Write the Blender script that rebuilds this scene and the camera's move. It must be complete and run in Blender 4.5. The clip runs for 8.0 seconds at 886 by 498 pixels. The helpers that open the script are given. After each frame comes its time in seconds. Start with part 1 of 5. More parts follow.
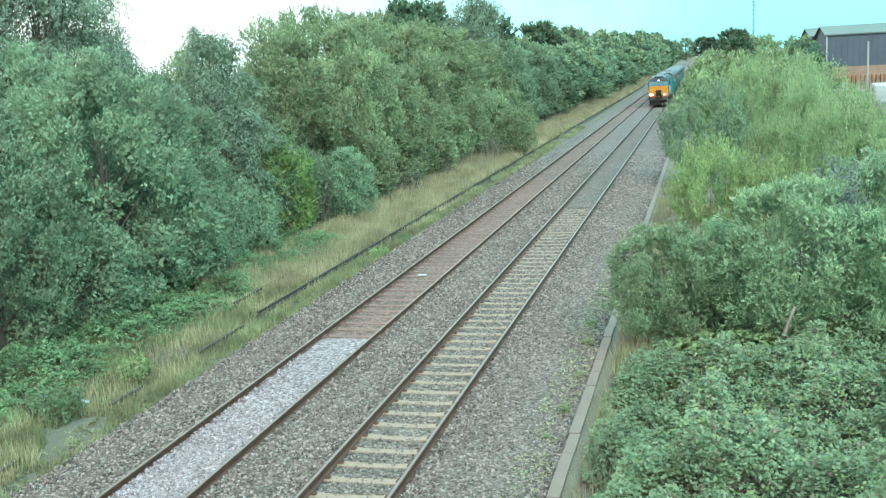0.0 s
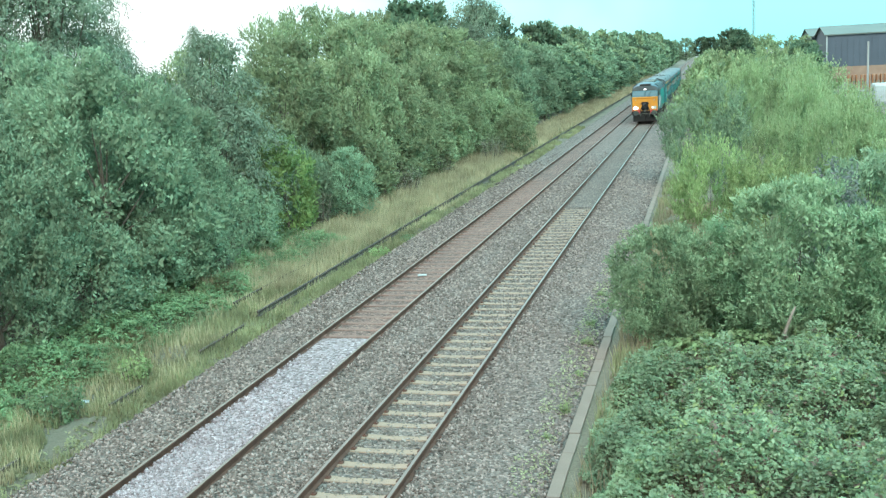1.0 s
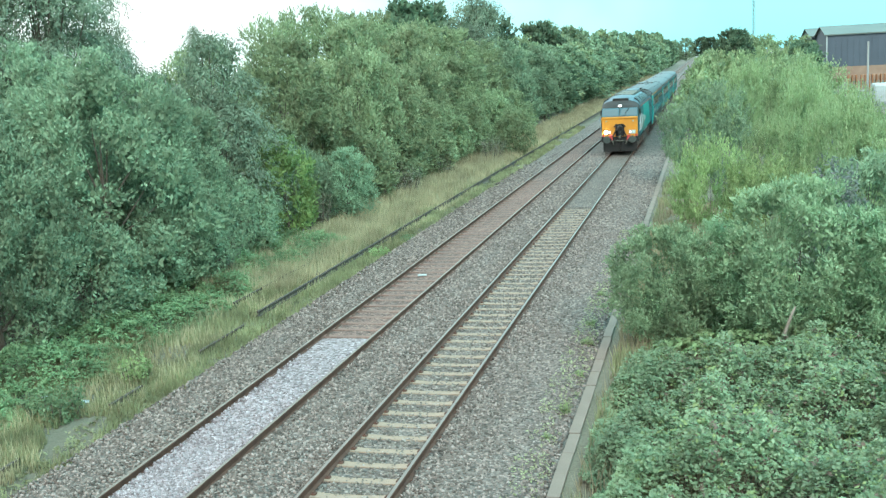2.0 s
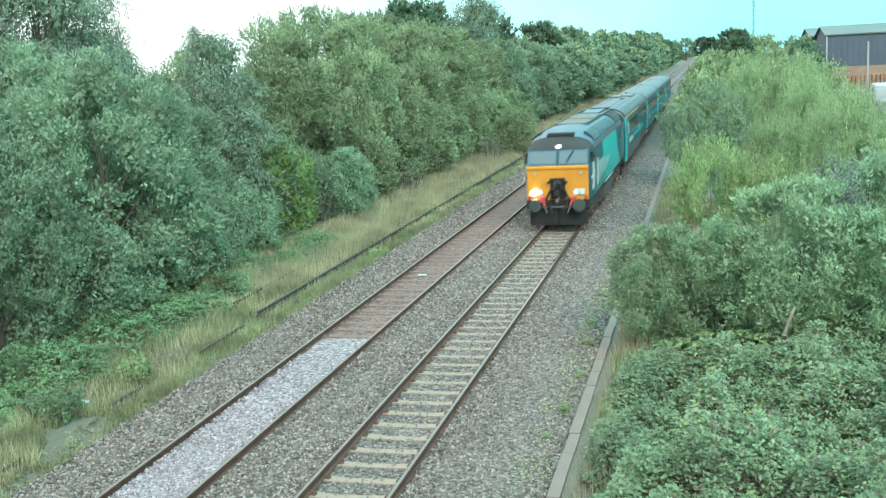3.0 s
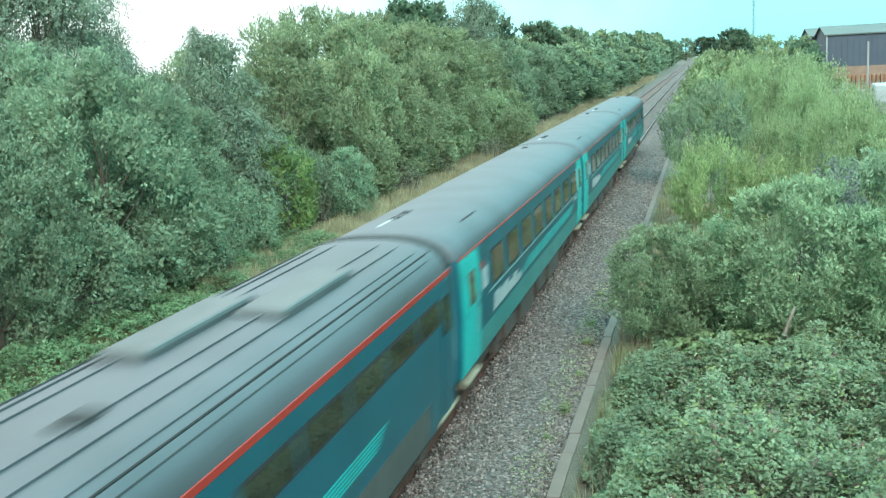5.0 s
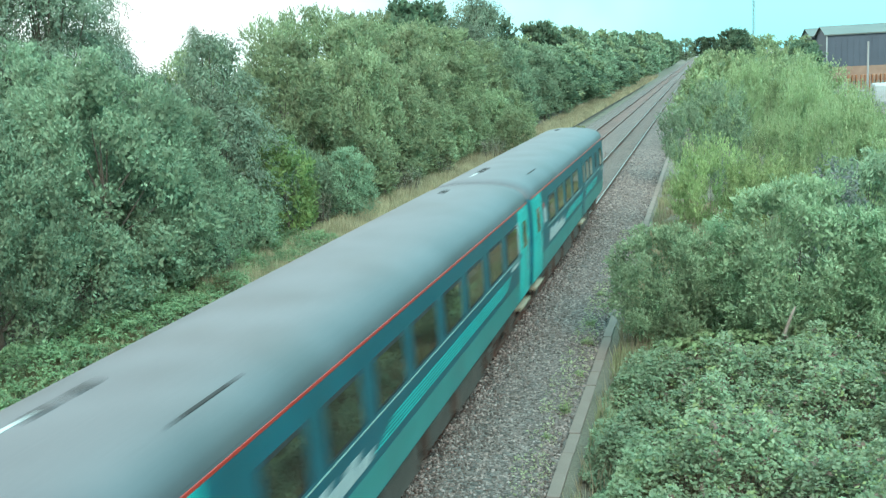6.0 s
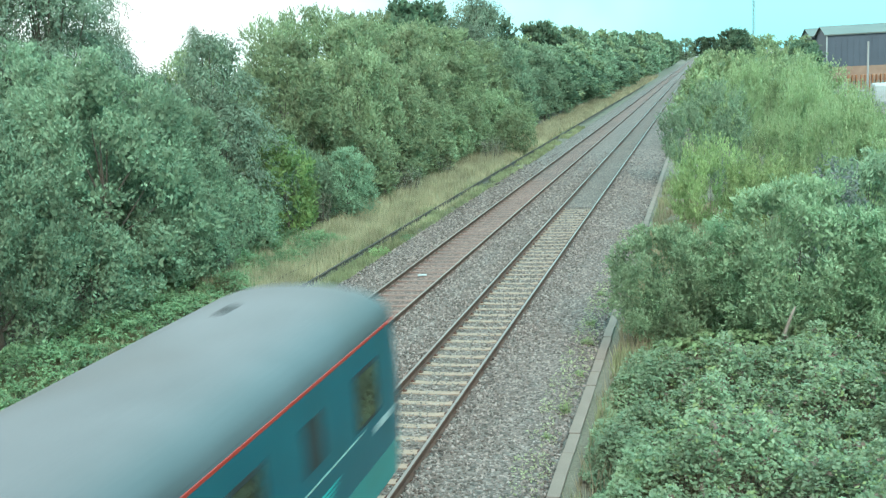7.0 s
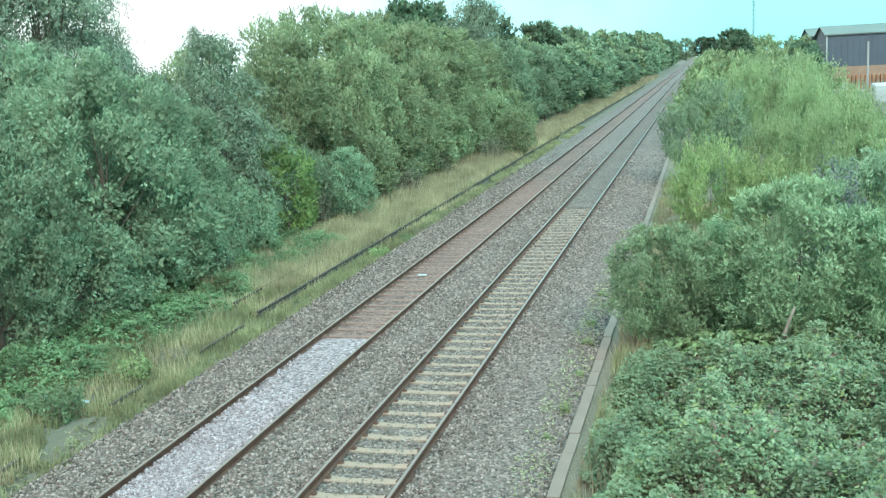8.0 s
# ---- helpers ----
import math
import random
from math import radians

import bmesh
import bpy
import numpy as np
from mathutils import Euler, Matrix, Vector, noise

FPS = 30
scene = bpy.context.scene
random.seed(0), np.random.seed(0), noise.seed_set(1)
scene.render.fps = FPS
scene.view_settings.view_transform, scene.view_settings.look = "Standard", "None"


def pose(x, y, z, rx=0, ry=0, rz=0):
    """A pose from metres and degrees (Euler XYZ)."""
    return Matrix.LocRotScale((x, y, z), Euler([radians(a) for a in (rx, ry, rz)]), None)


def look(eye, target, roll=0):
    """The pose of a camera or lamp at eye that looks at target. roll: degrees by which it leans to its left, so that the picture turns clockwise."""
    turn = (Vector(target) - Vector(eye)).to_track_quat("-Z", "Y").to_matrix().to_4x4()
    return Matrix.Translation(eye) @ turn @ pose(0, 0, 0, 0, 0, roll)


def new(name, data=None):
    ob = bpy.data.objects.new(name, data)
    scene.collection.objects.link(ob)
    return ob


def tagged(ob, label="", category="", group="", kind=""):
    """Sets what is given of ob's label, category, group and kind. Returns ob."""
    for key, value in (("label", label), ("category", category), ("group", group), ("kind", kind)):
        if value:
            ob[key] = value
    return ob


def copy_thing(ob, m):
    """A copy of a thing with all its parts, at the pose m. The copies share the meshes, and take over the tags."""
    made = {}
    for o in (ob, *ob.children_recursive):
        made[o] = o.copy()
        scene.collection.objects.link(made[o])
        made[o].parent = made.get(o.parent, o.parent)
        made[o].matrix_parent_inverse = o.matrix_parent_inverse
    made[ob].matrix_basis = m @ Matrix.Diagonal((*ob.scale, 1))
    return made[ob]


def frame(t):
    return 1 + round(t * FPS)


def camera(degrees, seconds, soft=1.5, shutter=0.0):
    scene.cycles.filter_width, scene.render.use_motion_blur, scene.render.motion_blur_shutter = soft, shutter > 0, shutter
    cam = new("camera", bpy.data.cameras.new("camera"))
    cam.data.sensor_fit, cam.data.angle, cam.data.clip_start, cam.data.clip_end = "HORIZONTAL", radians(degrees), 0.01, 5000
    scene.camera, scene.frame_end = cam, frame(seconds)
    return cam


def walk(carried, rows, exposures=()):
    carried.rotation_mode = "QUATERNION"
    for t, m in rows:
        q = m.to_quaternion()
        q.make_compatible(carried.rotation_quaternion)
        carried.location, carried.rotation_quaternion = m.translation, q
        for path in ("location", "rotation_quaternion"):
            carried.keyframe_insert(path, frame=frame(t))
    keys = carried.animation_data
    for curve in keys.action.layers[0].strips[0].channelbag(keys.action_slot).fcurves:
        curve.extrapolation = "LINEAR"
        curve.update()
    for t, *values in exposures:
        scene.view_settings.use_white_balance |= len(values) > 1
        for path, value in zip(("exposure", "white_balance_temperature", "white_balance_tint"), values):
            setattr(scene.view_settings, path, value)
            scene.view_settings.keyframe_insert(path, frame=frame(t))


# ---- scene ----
# The still camera on the bridge, looking down the line
cam = camera(45.54, 8.0, soft=1.35, shutter=0.5)
EYE = Vector((5.7095, 0.0, 6.751))
VIEW = look(EYE, EYE + Vector((-0.24213, 0.95478, -0.17254)), -3.037)
walk(cam, [(0.0, VIEW), (8.0, VIEW)], exposures=[(0.0, 0.76, 6500, 11), (8.0, 0.76, 6500, 11)])

# Daylight: bright overcast, thin cloud over a pale sky
world = bpy.data.worlds.new("overcast_sky")
scene.world = world
world.use_nodes = True
wn, wl = world.node_tree.nodes, world.node_tree.links
wn.clear()
w_out = wn.new("ShaderNodeOutputWorld")
w_bg = wn.new("ShaderNodeBackground")
w_sky = wn.new("ShaderNodeTexSky")
w_sky.sky_type, w_sky.sun_disc = "NISHITA", False
w_sky.sun_elevation, w_sky.sun_rotation = radians(40), radians(147)
w_sky.dust_density = 3.0
w_cloud = wn.new("ShaderNodeMixRGB")
w_cloud.inputs[0].default_value = 0.88
w_dir = wn.new("ShaderNodeTexCoord")
w_xyz = wn.new("ShaderNodeSeparateXYZ")
w_noise = wn.new("ShaderNodeTexNoise")
w_noise.inputs["Scale"].default_value, w_noise.inputs["Detail"].default_value = 2.2, 5
w_sum = wn.new("ShaderNodeMath")
w_sum.operation = "MULTIPLY_ADD"
w_sum.inputs[1].default_value = -0.9
# thin white cloud to the west thins out to pale blue-green sky in the east
w_tone = wn.new("ShaderNodeValToRGB")
w_tone.color_ramp.elements[0].position, w_tone.color_ramp.elements[0].color = 0.42, (2.5, 7.2, 7.6, 1)
w_tone.color_ramp.elements[1].position, w_tone.color_ramp.elements[1].color = 0.95, (7.6, 8.6, 8.3, 1)
wl.new(w_dir.outputs["Generated"], w_noise.inputs["Vector"])
wl.new(w_dir.outputs["Generated"], w_xyz.inputs[0])
wl.new(w_xyz.outputs[0], w_sum.inputs[0])
wl.new(w_noise.outputs[0], w_sum.inputs[2])
wl.new(w_sum.outputs[0], w_tone.inputs[0])
wl.new(w_tone.outputs[0], w_cloud.inputs[2])
w_bg.inputs[1].default_value = 0.12
wl.new(w_sky.outputs[0], w_cloud.inputs[1])
# an overcast sky is about three times as bright overhead as at the horizon
w_rise = wn.new("ShaderNodeMapRange")
w_rise.inputs["From Min"].default_value, w_rise.inputs["From Max"].default_value = 0.06, 1.0
w_rise.inputs["To Min"].default_value, w_rise.inputs["To Max"].default_value = 1.0, 3.2
w_bright = wn.new("ShaderNodeVectorMath")
w_bright.operation = "SCALE"
wl.new(w_xyz.outputs[2], w_rise.inputs["Value"])
wl.new(w_cloud.outputs[0], w_bright.inputs[0])
wl.new(w_rise.outputs[0], w_bright.inputs["Scale"])
wl.new(w_bright.outputs[0], w_bg.inputs[0])
wl.new(w_bg.outputs[0], w_out.inputs[0])

sun = new("sun", bpy.data.lights.new("sun", "SUN"))
sun.data.energy, sun.data.angle, sun.data.color = 2.4, radians(25), (1.0, 0.95, 0.87)
sun.matrix_world = look((40, -50, 60), (0, 30, 0))


# ---- materials ----
def nodes_of(name):
    m = bpy.data.materials.new(name)
    m.use_nodes = True
    nt = m.node_tree
    return m, nt.nodes, nt.links, nt.nodes["Principled BSDF"]


def ramp_of(n, stops):
    r = n.new("ShaderNodeValToRGB")
    e = r.color_ramp.elements
    while len(e) < len(stops):
        e.new(0.5)
    for el, (p, c) in zip(e, stops):
        el.position, el.color = p, (*c, 1)
    return r


def surface(name, a, b, scale=3.0, rough=0.6, metal=0.0, bump=0.2, fine=60.0, bump_dist=0.01, coat=0.0, dirt=None):
    """Two-scale mottled paint, metal or concrete."""
    m, n, l, p = nodes_of(name)
    tc = n.new("ShaderNodeTexCoord")
    big = n.new("ShaderNodeTexNoise")
    big.inputs["Scale"].default_value, big.inputs["Detail"].default_value = scale, 6
    small = n.new("ShaderNodeTexNoise")
    small.inputs["Scale"].default_value, small.inputs["Detail"].default_value = fine, 4
    l.new(tc.outputs["Object"], big.inputs["Vector"])
    l.new(tc.outputs["Object"], small.inputs["Vector"])
    add = n.new("ShaderNodeMath")
    add.operation = "MULTIPLY_ADD"
    add.inputs[1].default_value = 0.45
    l.new(small.outputs[0], add.inputs[0])
    half = n.new("ShaderNodeMath")
    half.operation = "MULTIPLY"
    half.inputs[1].default_value = 0.55
    l.new(big.outputs[0], half.inputs[0])
    l.new(half.outputs[0], add.inputs[2])
    r = ramp_of(n, [(0.36, a), (0.64, b)])
    l.new(add.outputs[0], r.inputs[0])
    col = r.outputs[0]
    if dirt:
        d = n.new("ShaderNodeTexNoise")
        d.inputs["Scale"].default_value, d.inputs["Detail"].default_value = scale * 0.6, 8
        l.new(tc.outputs["Object"], d.inputs["Vector"])
        rr = ramp_of(n, [(0.5, (0, 0, 0)), (0.75, (0.6, 0.6, 0.6))])
        l.new(d.outputs[0], rr.inputs[0])
        mx = n.new("ShaderNodeMixRGB")
        mx.inputs[2].default_value = (*dirt, 1)
        l.new(rr.outputs[0], mx.inputs[0])
        l.new(col, mx.inputs[1])
        col = mx.outputs[0]
    l.new(col, p.inputs["Base Color"])
    p.inputs["Roughness"].default_value, p.inputs["Metallic"].default_value = rough, metal
    p.inputs["Coat Weight"].default_value = coat
    if bump:
        bm_ = n.new("ShaderNodeBump")
        bm_.inputs["Strength"].default_value, bm_.inputs["Distance"].default_value = bump, bump_dist
        l.new(small.outputs[0], bm_.inputs["Height"])
        l.new(bm_.outputs[0], p.inputs["Normal"])
    return m


def foliage(name, dark, mid, light, trans=0.25, rough=0.6):
    """Leaves: each a little different, with noise for tone, bright boughs and dark gaps, each plant its own shade."""
    m, n, l, p = nodes_of(name)
    dark, light = ([c + 0.5 * (k - c) for c, k in zip(e, mid)] for e in (dark, light))
    g = n.new("ShaderNodeNewGeometry")
    oi = n.new("ShaderNodeObjectInfo")
    r = ramp_of(n, [(0.0, dark), (0.55, mid), (1.0, light)])
    l.new(g.outputs["Random Per Island"], r.inputs[0])
    tc = n.new("ShaderNodeTexCoord")
    drift = n.new("ShaderNodeTexNoise")
    drift.inputs["Scale"].default_value, drift.inputs["Detail"].default_value = 0.85, 3
    l.new(tc.outputs["Object"], drift.inputs["Vector"])
    # random leaf tone, its range widened to paint lit boughs and shaded gaps
    bough_tone = n.new("ShaderNodeMapRange")
    bough_tone.inputs["From Min"].default_value, bough_tone.inputs["From Max"].default_value = 0.3, 0.7
    bough_tone.inputs["To Min"].default_value, bough_tone.inputs["To Max"].default_value = 0.66, 1.34
    l.new(drift.outputs[0], bough_tone.inputs["Value"])
    hue = n.new("ShaderNodeMapRange")
    hue.inputs["To Min"].default_value, hue.inputs["To Max"].default_value = 0.487, 0.513
    l.new(oi.outputs["Random"], hue.inputs["Value"])
    hsv = n.new("ShaderNodeHueSaturation")
    mr = n.new("ShaderNodeMapRange")
    mr.inputs["To Min"].default_value, mr.inputs["To Max"].default_value = 0.80, 1.20
    l.new(oi.outputs["Random"], mr.inputs["Value"])
    both = n.new("ShaderNodeMath")
    both.operation = "MULTIPLY"
    l.new(mr.outputs[0], both.inputs[0])
    l.new(bough_tone.outputs[0], both.inputs[1])
    l.new(both.outputs[0], hsv.inputs["Value"])
    l.new(hue.outputs[0], hsv.inputs["Hue"])
    l.new(r.outputs[0], hsv.inputs["Color"])
    l.new(hsv.outputs[0], p.inputs["Base Color"])
    p.inputs["Roughness"].default_value = rough
    p.inputs["Specular IOR Level"].default_value = 0.2
    t = n.new("ShaderNodeBsdfTranslucent")
    l.new(hsv.outputs[0], t.inputs["Color"])
    mix = n.new("ShaderNodeMixShader")
    mix.inputs[0].default_value = trans
    l.new(p.outputs[0], mix.inputs[1])
    l.new(t.outputs[0], mix.inputs[2])
    l.new(mix.outputs[0], n["Material Output"].inputs["Surface"])
    return m


def stones(name, cols, scale=16.0, tint=None):
    """Crushed stone: cells with their own grey, deep joints."""
    m, n, l, p = nodes_of(name)
    tc = n.new("ShaderNodeTexCoord")
    v = n.new("ShaderNodeTexVoronoi")
    v.inputs["Scale"].default_value = scale
    l.new(tc.outputs["Object"], v.inputs["Vector"])
    sep = n.new("ShaderNodeSeparateColor")
    l.new(v.outputs["Color"], sep.inputs[0])
    r = ramp_of(n, cols)
    l.new(sep.outputs[0], r.inputs[0])
    big = n.new("ShaderNodeTexNoise")
    big.inputs["Scale"].default_value, big.inputs["Detail"].default_value = 0.5, 5
    l.new(tc.outputs["Object"], big.inputs["Vector"])
    br = ramp_of(n, [(0.35, (0.8, 0.8, 0.8)), (0.65, (1.1, 1.1, 1.1))])
    l.new(big.outputs[0], br.inputs[0])
    mul = n.new("ShaderNodeMixRGB")
    mul.blend_type = "MULTIPLY"
    mul.inputs[0].default_value = 1.0
    l.new(r.outputs[0], mul.inputs[1])
    l.new(br.outputs[0], mul.inputs[2])
    l.new(mul.outputs[0], p.inputs["Base Color"])
    p.inputs["Roughness"].default_value = 0.85
    b = n.new("ShaderNodeBump")
    b.inputs["Strength"].default_value, b.inputs["Distance"].default_value = 1.0, 0.05
    b.invert = True
    l.new(v.outputs["Distance"], b.inputs["Height"])
    l.new(b.outputs[0], p.inputs["Normal"])
    return m


def stone_pieces(name, cols):
    m, n, l, p = nodes_of(name)
    g = n.new("ShaderNodeNewGeometry")
    r = ramp_of(n, cols)
    l.new(g.outputs["Random Per Island"], r.inputs[0])
    l.new(r.outputs[0], p.inputs["Base Color"])
    p.inputs["Roughness"].default_value = 0.85
    return m


def glass(name, col, rough=0.05, coat=0.5):
    m, n, l, p = nodes_of(name)
    p.inputs["Base Color"].default_value = (*col, 1)
    p.inputs["Roughness"].default_value = rough
    p.inputs["Specular IOR Level"].default_value = 0.6
    p.inputs["Coat Weight"].default_value = coat
    return m


def glow(name, col, strength):
    m, n, l, p = nodes_of(name)
    p.inputs["Base Color"].default_value = (*col, 1)
    p.inputs["Emission Color"].default_value = (*col, 1)
    p.inputs["Emission Strength"].default_value = strength
    return m


GREY_STOPS = [(0.0, (0.034, 0.025, 0.020)), (0.35, (0.084, 0.064, 0.055)), (0.75, (0.144, 0.111, 0.097)), (1.0, (0.249, 0.195, 0.178))]
PALE_STOPS = [(0.0, (0.073, 0.049, 0.050)), (0.4, (0.161, 0.125, 0.133)), (0.8, (0.234, 0.189, 0.200)), (1.0, (0.343, 0.289, 0.305))]
M_BALLAST = stones("grey_ballast", [(0.0, (0.035, 0.025, 0.022)), (0.35, (0.078, 0.059, 0.051)), (0.75, (0.127, 0.098, 0.086)), (1.0, (0.212, 0.166, 0.150))])
M_STONE_BROWN = stone_pieces("brown_tinged_stone", [(0.0, (0.039, 0.030, 0.025)), (0.4, (0.089, 0.073, 0.060)), (0.8, (0.147, 0.122, 0.105)), (1.0, (0.242, 0.206, 0.185))])
M_FILL = stones("track_dirt_ballast", [(0.0, (0.027, 0.019, 0.015)), (0.4, (0.069, 0.049, 0.041)), (0.8, (0.112, 0.082, 0.068)), (1.0, (0.188, 0.142, 0.120))])
M_BALLAST_PALE = stones("pale_fresh_ballast", PALE_STOPS)
M_STONE = stone_pieces("ballast_stone", GREY_STOPS)
M_STONE_PALE = stone_pieces("fresh_ballast_stone", PALE_STOPS)
M_RUSTBED = stones("rust_stained_ballast", [(0.0, (0.037, 0.020, 0.016)), (0.4, (0.094, 0.050, 0.041)), (0.8, (0.144, 0.083, 0.067)), (1.0, (0.213, 0.135, 0.114))])
M_GROUND = surface("rough_earth_and_grass", (0.055, 0.049, 0.030), (0.115, 0.100, 0.074), scale=0.6, rough=0.95, bump=0.6, fine=14, bump_dist=0.05)
M_CONCRETE = surface("weathered_concrete", (0.163, 0.113, 0.084), (0.237, 0.167, 0.125), scale=2, rough=0.9, bump=0.4, fine=50, dirt=(0.086, 0.060, 0.044))
M_TROUGH = surface("grey_concrete_lid", (0.107, 0.082, 0.068), (0.154, 0.118, 0.097), scale=1.3, rough=0.9, bump=0.4, fine=40, dirt=(0.060, 0.053, 0.034))
M_TIMBER = surface("rust_brown_sleeper", (0.102, 0.056, 0.044), (0.174, 0.100, 0.081), scale=3, rough=0.9, bump=0.5, fine=45)
M_RUST = surface("rusty_rail_steel", (0.050, 0.020, 0.013), (0.109, 0.047, 0.031), scale=4, rough=0.8, metal=0.2, bump=0.3, fine=60)
M_OLDRAIL = surface("dark_old_rail", (0.026, 0.020, 0.016), (0.062, 0.046, 0.036), scale=4, rough=0.9, bump=0.3)
M_SHINY = surface("polished_railhead", (0.114, 0.104, 0.091), (0.156, 0.143, 0.127), scale=5, rough=0.32, metal=0.85, bump=0.05)
M_WORN = surface("dull_railhead", (0.11, 0.09, 0.075), (0.18, 0.155, 0.135), scale=5, rough=0.5, metal=0.5, bump=0.1)
M_BARK = surface("grey_brown_bark", (0.04, 0.033, 0.025), (0.095, 0.08, 0.06), scale=6, rough=0.95, bump=0.8, fine=30, bump_dist=0.02)
M_DEADWOOD = surface("bleached_dead_wood", (0.12, 0.095, 0.075), (0.2, 0.165, 0.135), scale=6, rough=0.9, bump=0.3)
M_SALLOW = foliage("sallow_leaves", (0.112, 0.176, 0.108), (0.171, 0.246, 0.152), (0.245, 0.317, 0.208), 0.36)
M_WILLOW = foliage("willow_leaves", (0.103, 0.167, 0.089), (0.179, 0.255, 0.144), (0.277, 0.347, 0.226), 0.36)
M_OLIVE = foliage("olive_leaves", (0.110, 0.151, 0.080), (0.177, 0.228, 0.123), (0.254, 0.304, 0.179), 0.36)
M_BIRCH = foliage("birch_leaves", (0.083, 0.121, 0.077), (0.135, 0.174, 0.120), (0.198, 0.233, 0.168), 0.36)
M_GREENLEAF = foliage("mid_green_leaves", (0.111, 0.151, 0.077), (0.190, 0.232, 0.129), (0.275, 0.307, 0.187), 0.36)
M_DARKLEAF = foliage("dark_leaves", (0.040, 0.075, 0.047), (0.081, 0.124, 0.074), (0.127, 0.173, 0.108), 0.45)
M_LIME = foliage("fresh_yellow_green_leaves", (0.123, 0.183, 0.072), (0.202, 0.268, 0.114), (0.293, 0.341, 0.180), 0.36)
M_LIMEBUSH = foliage("yellowish_green_leaves", (0.098, 0.169, 0.053), (0.161, 0.257, 0.091), (0.241, 0.339, 0.139), 0.36)
M_OSIER = foliage("willow_shoot_leaves", (0.113, 0.170, 0.075), (0.195, 0.258, 0.128), (0.295, 0.339, 0.198), 0.36)
M_BRAMBLE = foliage("bramble_leaves", (0.114, 0.180, 0.104), (0.219, 0.311, 0.183), (0.346, 0.415, 0.291), 0.46)
M_BROWNSTEM = foliage("brown_bramble_stems", (0.065, 0.045, 0.035), (0.12, 0.085, 0.065), (0.18, 0.135, 0.11), 0.2)
M_NETTLE = foliage("nettle_leaves", (0.102, 0.174, 0.084), (0.170, 0.252, 0.129), (0.245, 0.312, 0.173), 0.45)
M_WEEDLEAF = foliage("weed_leaves", (0.072, 0.125, 0.060), (0.126, 0.192, 0.100), (0.203, 0.269, 0.167), 0.35)
M_SEEDHEAD = foliage("seed_head_stalks", (0.1, 0.1, 0.07), (0.165, 0.16, 0.12), (0.23, 0.22, 0.18), 0.3)
M_MAUVE = foliage("mauve_flowering_leaves", (0.08, 0.105, 0.085), (0.13, 0.155, 0.135), (0.21, 0.2, 0.23), 0.35)
M_GRASS = foliage("green_grass", (0.123, 0.135, 0.066), (0.200, 0.207, 0.113), (0.289, 0.276, 0.171), 0.42)
M_STRAW = foliage("dry_straw_grass", (0.201, 0.173, 0.101), (0.308, 0.269, 0.169), (0.415, 0.362, 0.251), 0.42)
M_TEAL = surface("dark_teal_paint", (0, 0.048, 0.068), (0.002, 0.068, 0.09), scale=1.5, rough=0.42, bump=0.02, coat=0.0, dirt=(0.006, 0.043, 0.05))
M_AQUA = surface("bright_turquoise_paint", (0.000, 0.243, 0.227), (0.002, 0.304, 0.279), scale=1.5, rough=0.42, bump=0.02, coat=0.0, dirt=(0.010, 0.182, 0.169))
M_YELLOW = surface("warning_yellow_paint", (0.4, 0.15, 0.007), (0.45, 0.185, 0.011), scale=2, rough=0.45, bump=0.03, dirt=(0.29, 0.115, 0.015))
M_ROOF = surface("grey_roof_paint", (0.042, 0.046, 0.051), (0.073, 0.076, 0.084), scale=0.8, rough=0.55, bump=0.1, fine=25, dirt=(0.036, 0.033, 0.032))
M_BLACK = surface("sooty_black", (0.004, 0.004, 0.004), (0.011, 0.01, 0.009), scale=3, rough=0.9, bump=0.2)
M_UNDER = surface("brake_dust_brown", (0.022, 0.016, 0.012), (0.063, 0.046, 0.036), scale=3, rough=0.85, bump=0.3)
M_RED = surface("red_cantrail_line", (0.280, 0.018, 0.012), (0.320, 0.024, 0.016), rough=0.4, bump=0)
M_ORANGE = surface("yellow_cantrail_line", (0.43, 0.165, 0.006), (0.46, 0.2, 0.01), rough=0.4, bump=0)
M_WHITE = surface("white_vinyl", (0.225, 0.26, 0.26), (0.29, 0.32, 0.32), rough=0.5, bump=0)
M_WINDOW = glass("tinted_coach_glass", (0.02, 0.018, 0.014))
M_SCREEN = glass("cab_glass", (0.02, 0.045, 0.055), 0.04, 0.4)
M_LAMP = glow("headlight_glow", (1.0, 0.97, 0.88), 110)
M_LAMP_DIM = glow("marker_light_glow", (1.0, 0.98, 0.95), 0.9)
# pale cream paints in the gold light on step edges; corner panel shares it
M_STEP = surface("gold_lit_step_cream", (0.18, 0.15, 0.1), (0.275, 0.235, 0.165), rough=0.8, bump=0.1)
M_AQUADULL = surface("dirty_turquoise_paint", (0.01, 0.125, 0.12), (0.022, 0.17, 0.16), scale=1.2, rough=0.4, bump=0.02, dirt=(0.035, 0.075, 0.07))
M_GRIME = surface("grimy_skirt", (0.025, 0.028, 0.025), (0.06, 0.058, 0.05), scale=1.5, rough=0.75, bump=0.1)
M_ROOFDARK = surface("dark_roof_metal", (0.035, 0.04, 0.04), (0.07, 0.077, 0.077), rough=0.5, bump=0.1)
M_ROOFBLUE = surface("blue_grey_roof_paint", (0.025, 0.050, 0.070), (0.046, 0.085, 0.113), scale=0.8, rough=0.5, bump=0.05, fine=25, dirt=(0.024, 0.034, 0.036))
M_BROW = surface("sooty_cab_brow", (0.007, 0.006, 0.005), (0.018, 0.015, 0.015), scale=2, rough=0.8, bump=0.1)
M_PALE = surface("pale_vinyl_shapes", (0.14, 0.22, 0.2), (0.2, 0.28, 0.26), rough=0.5, bump=0)
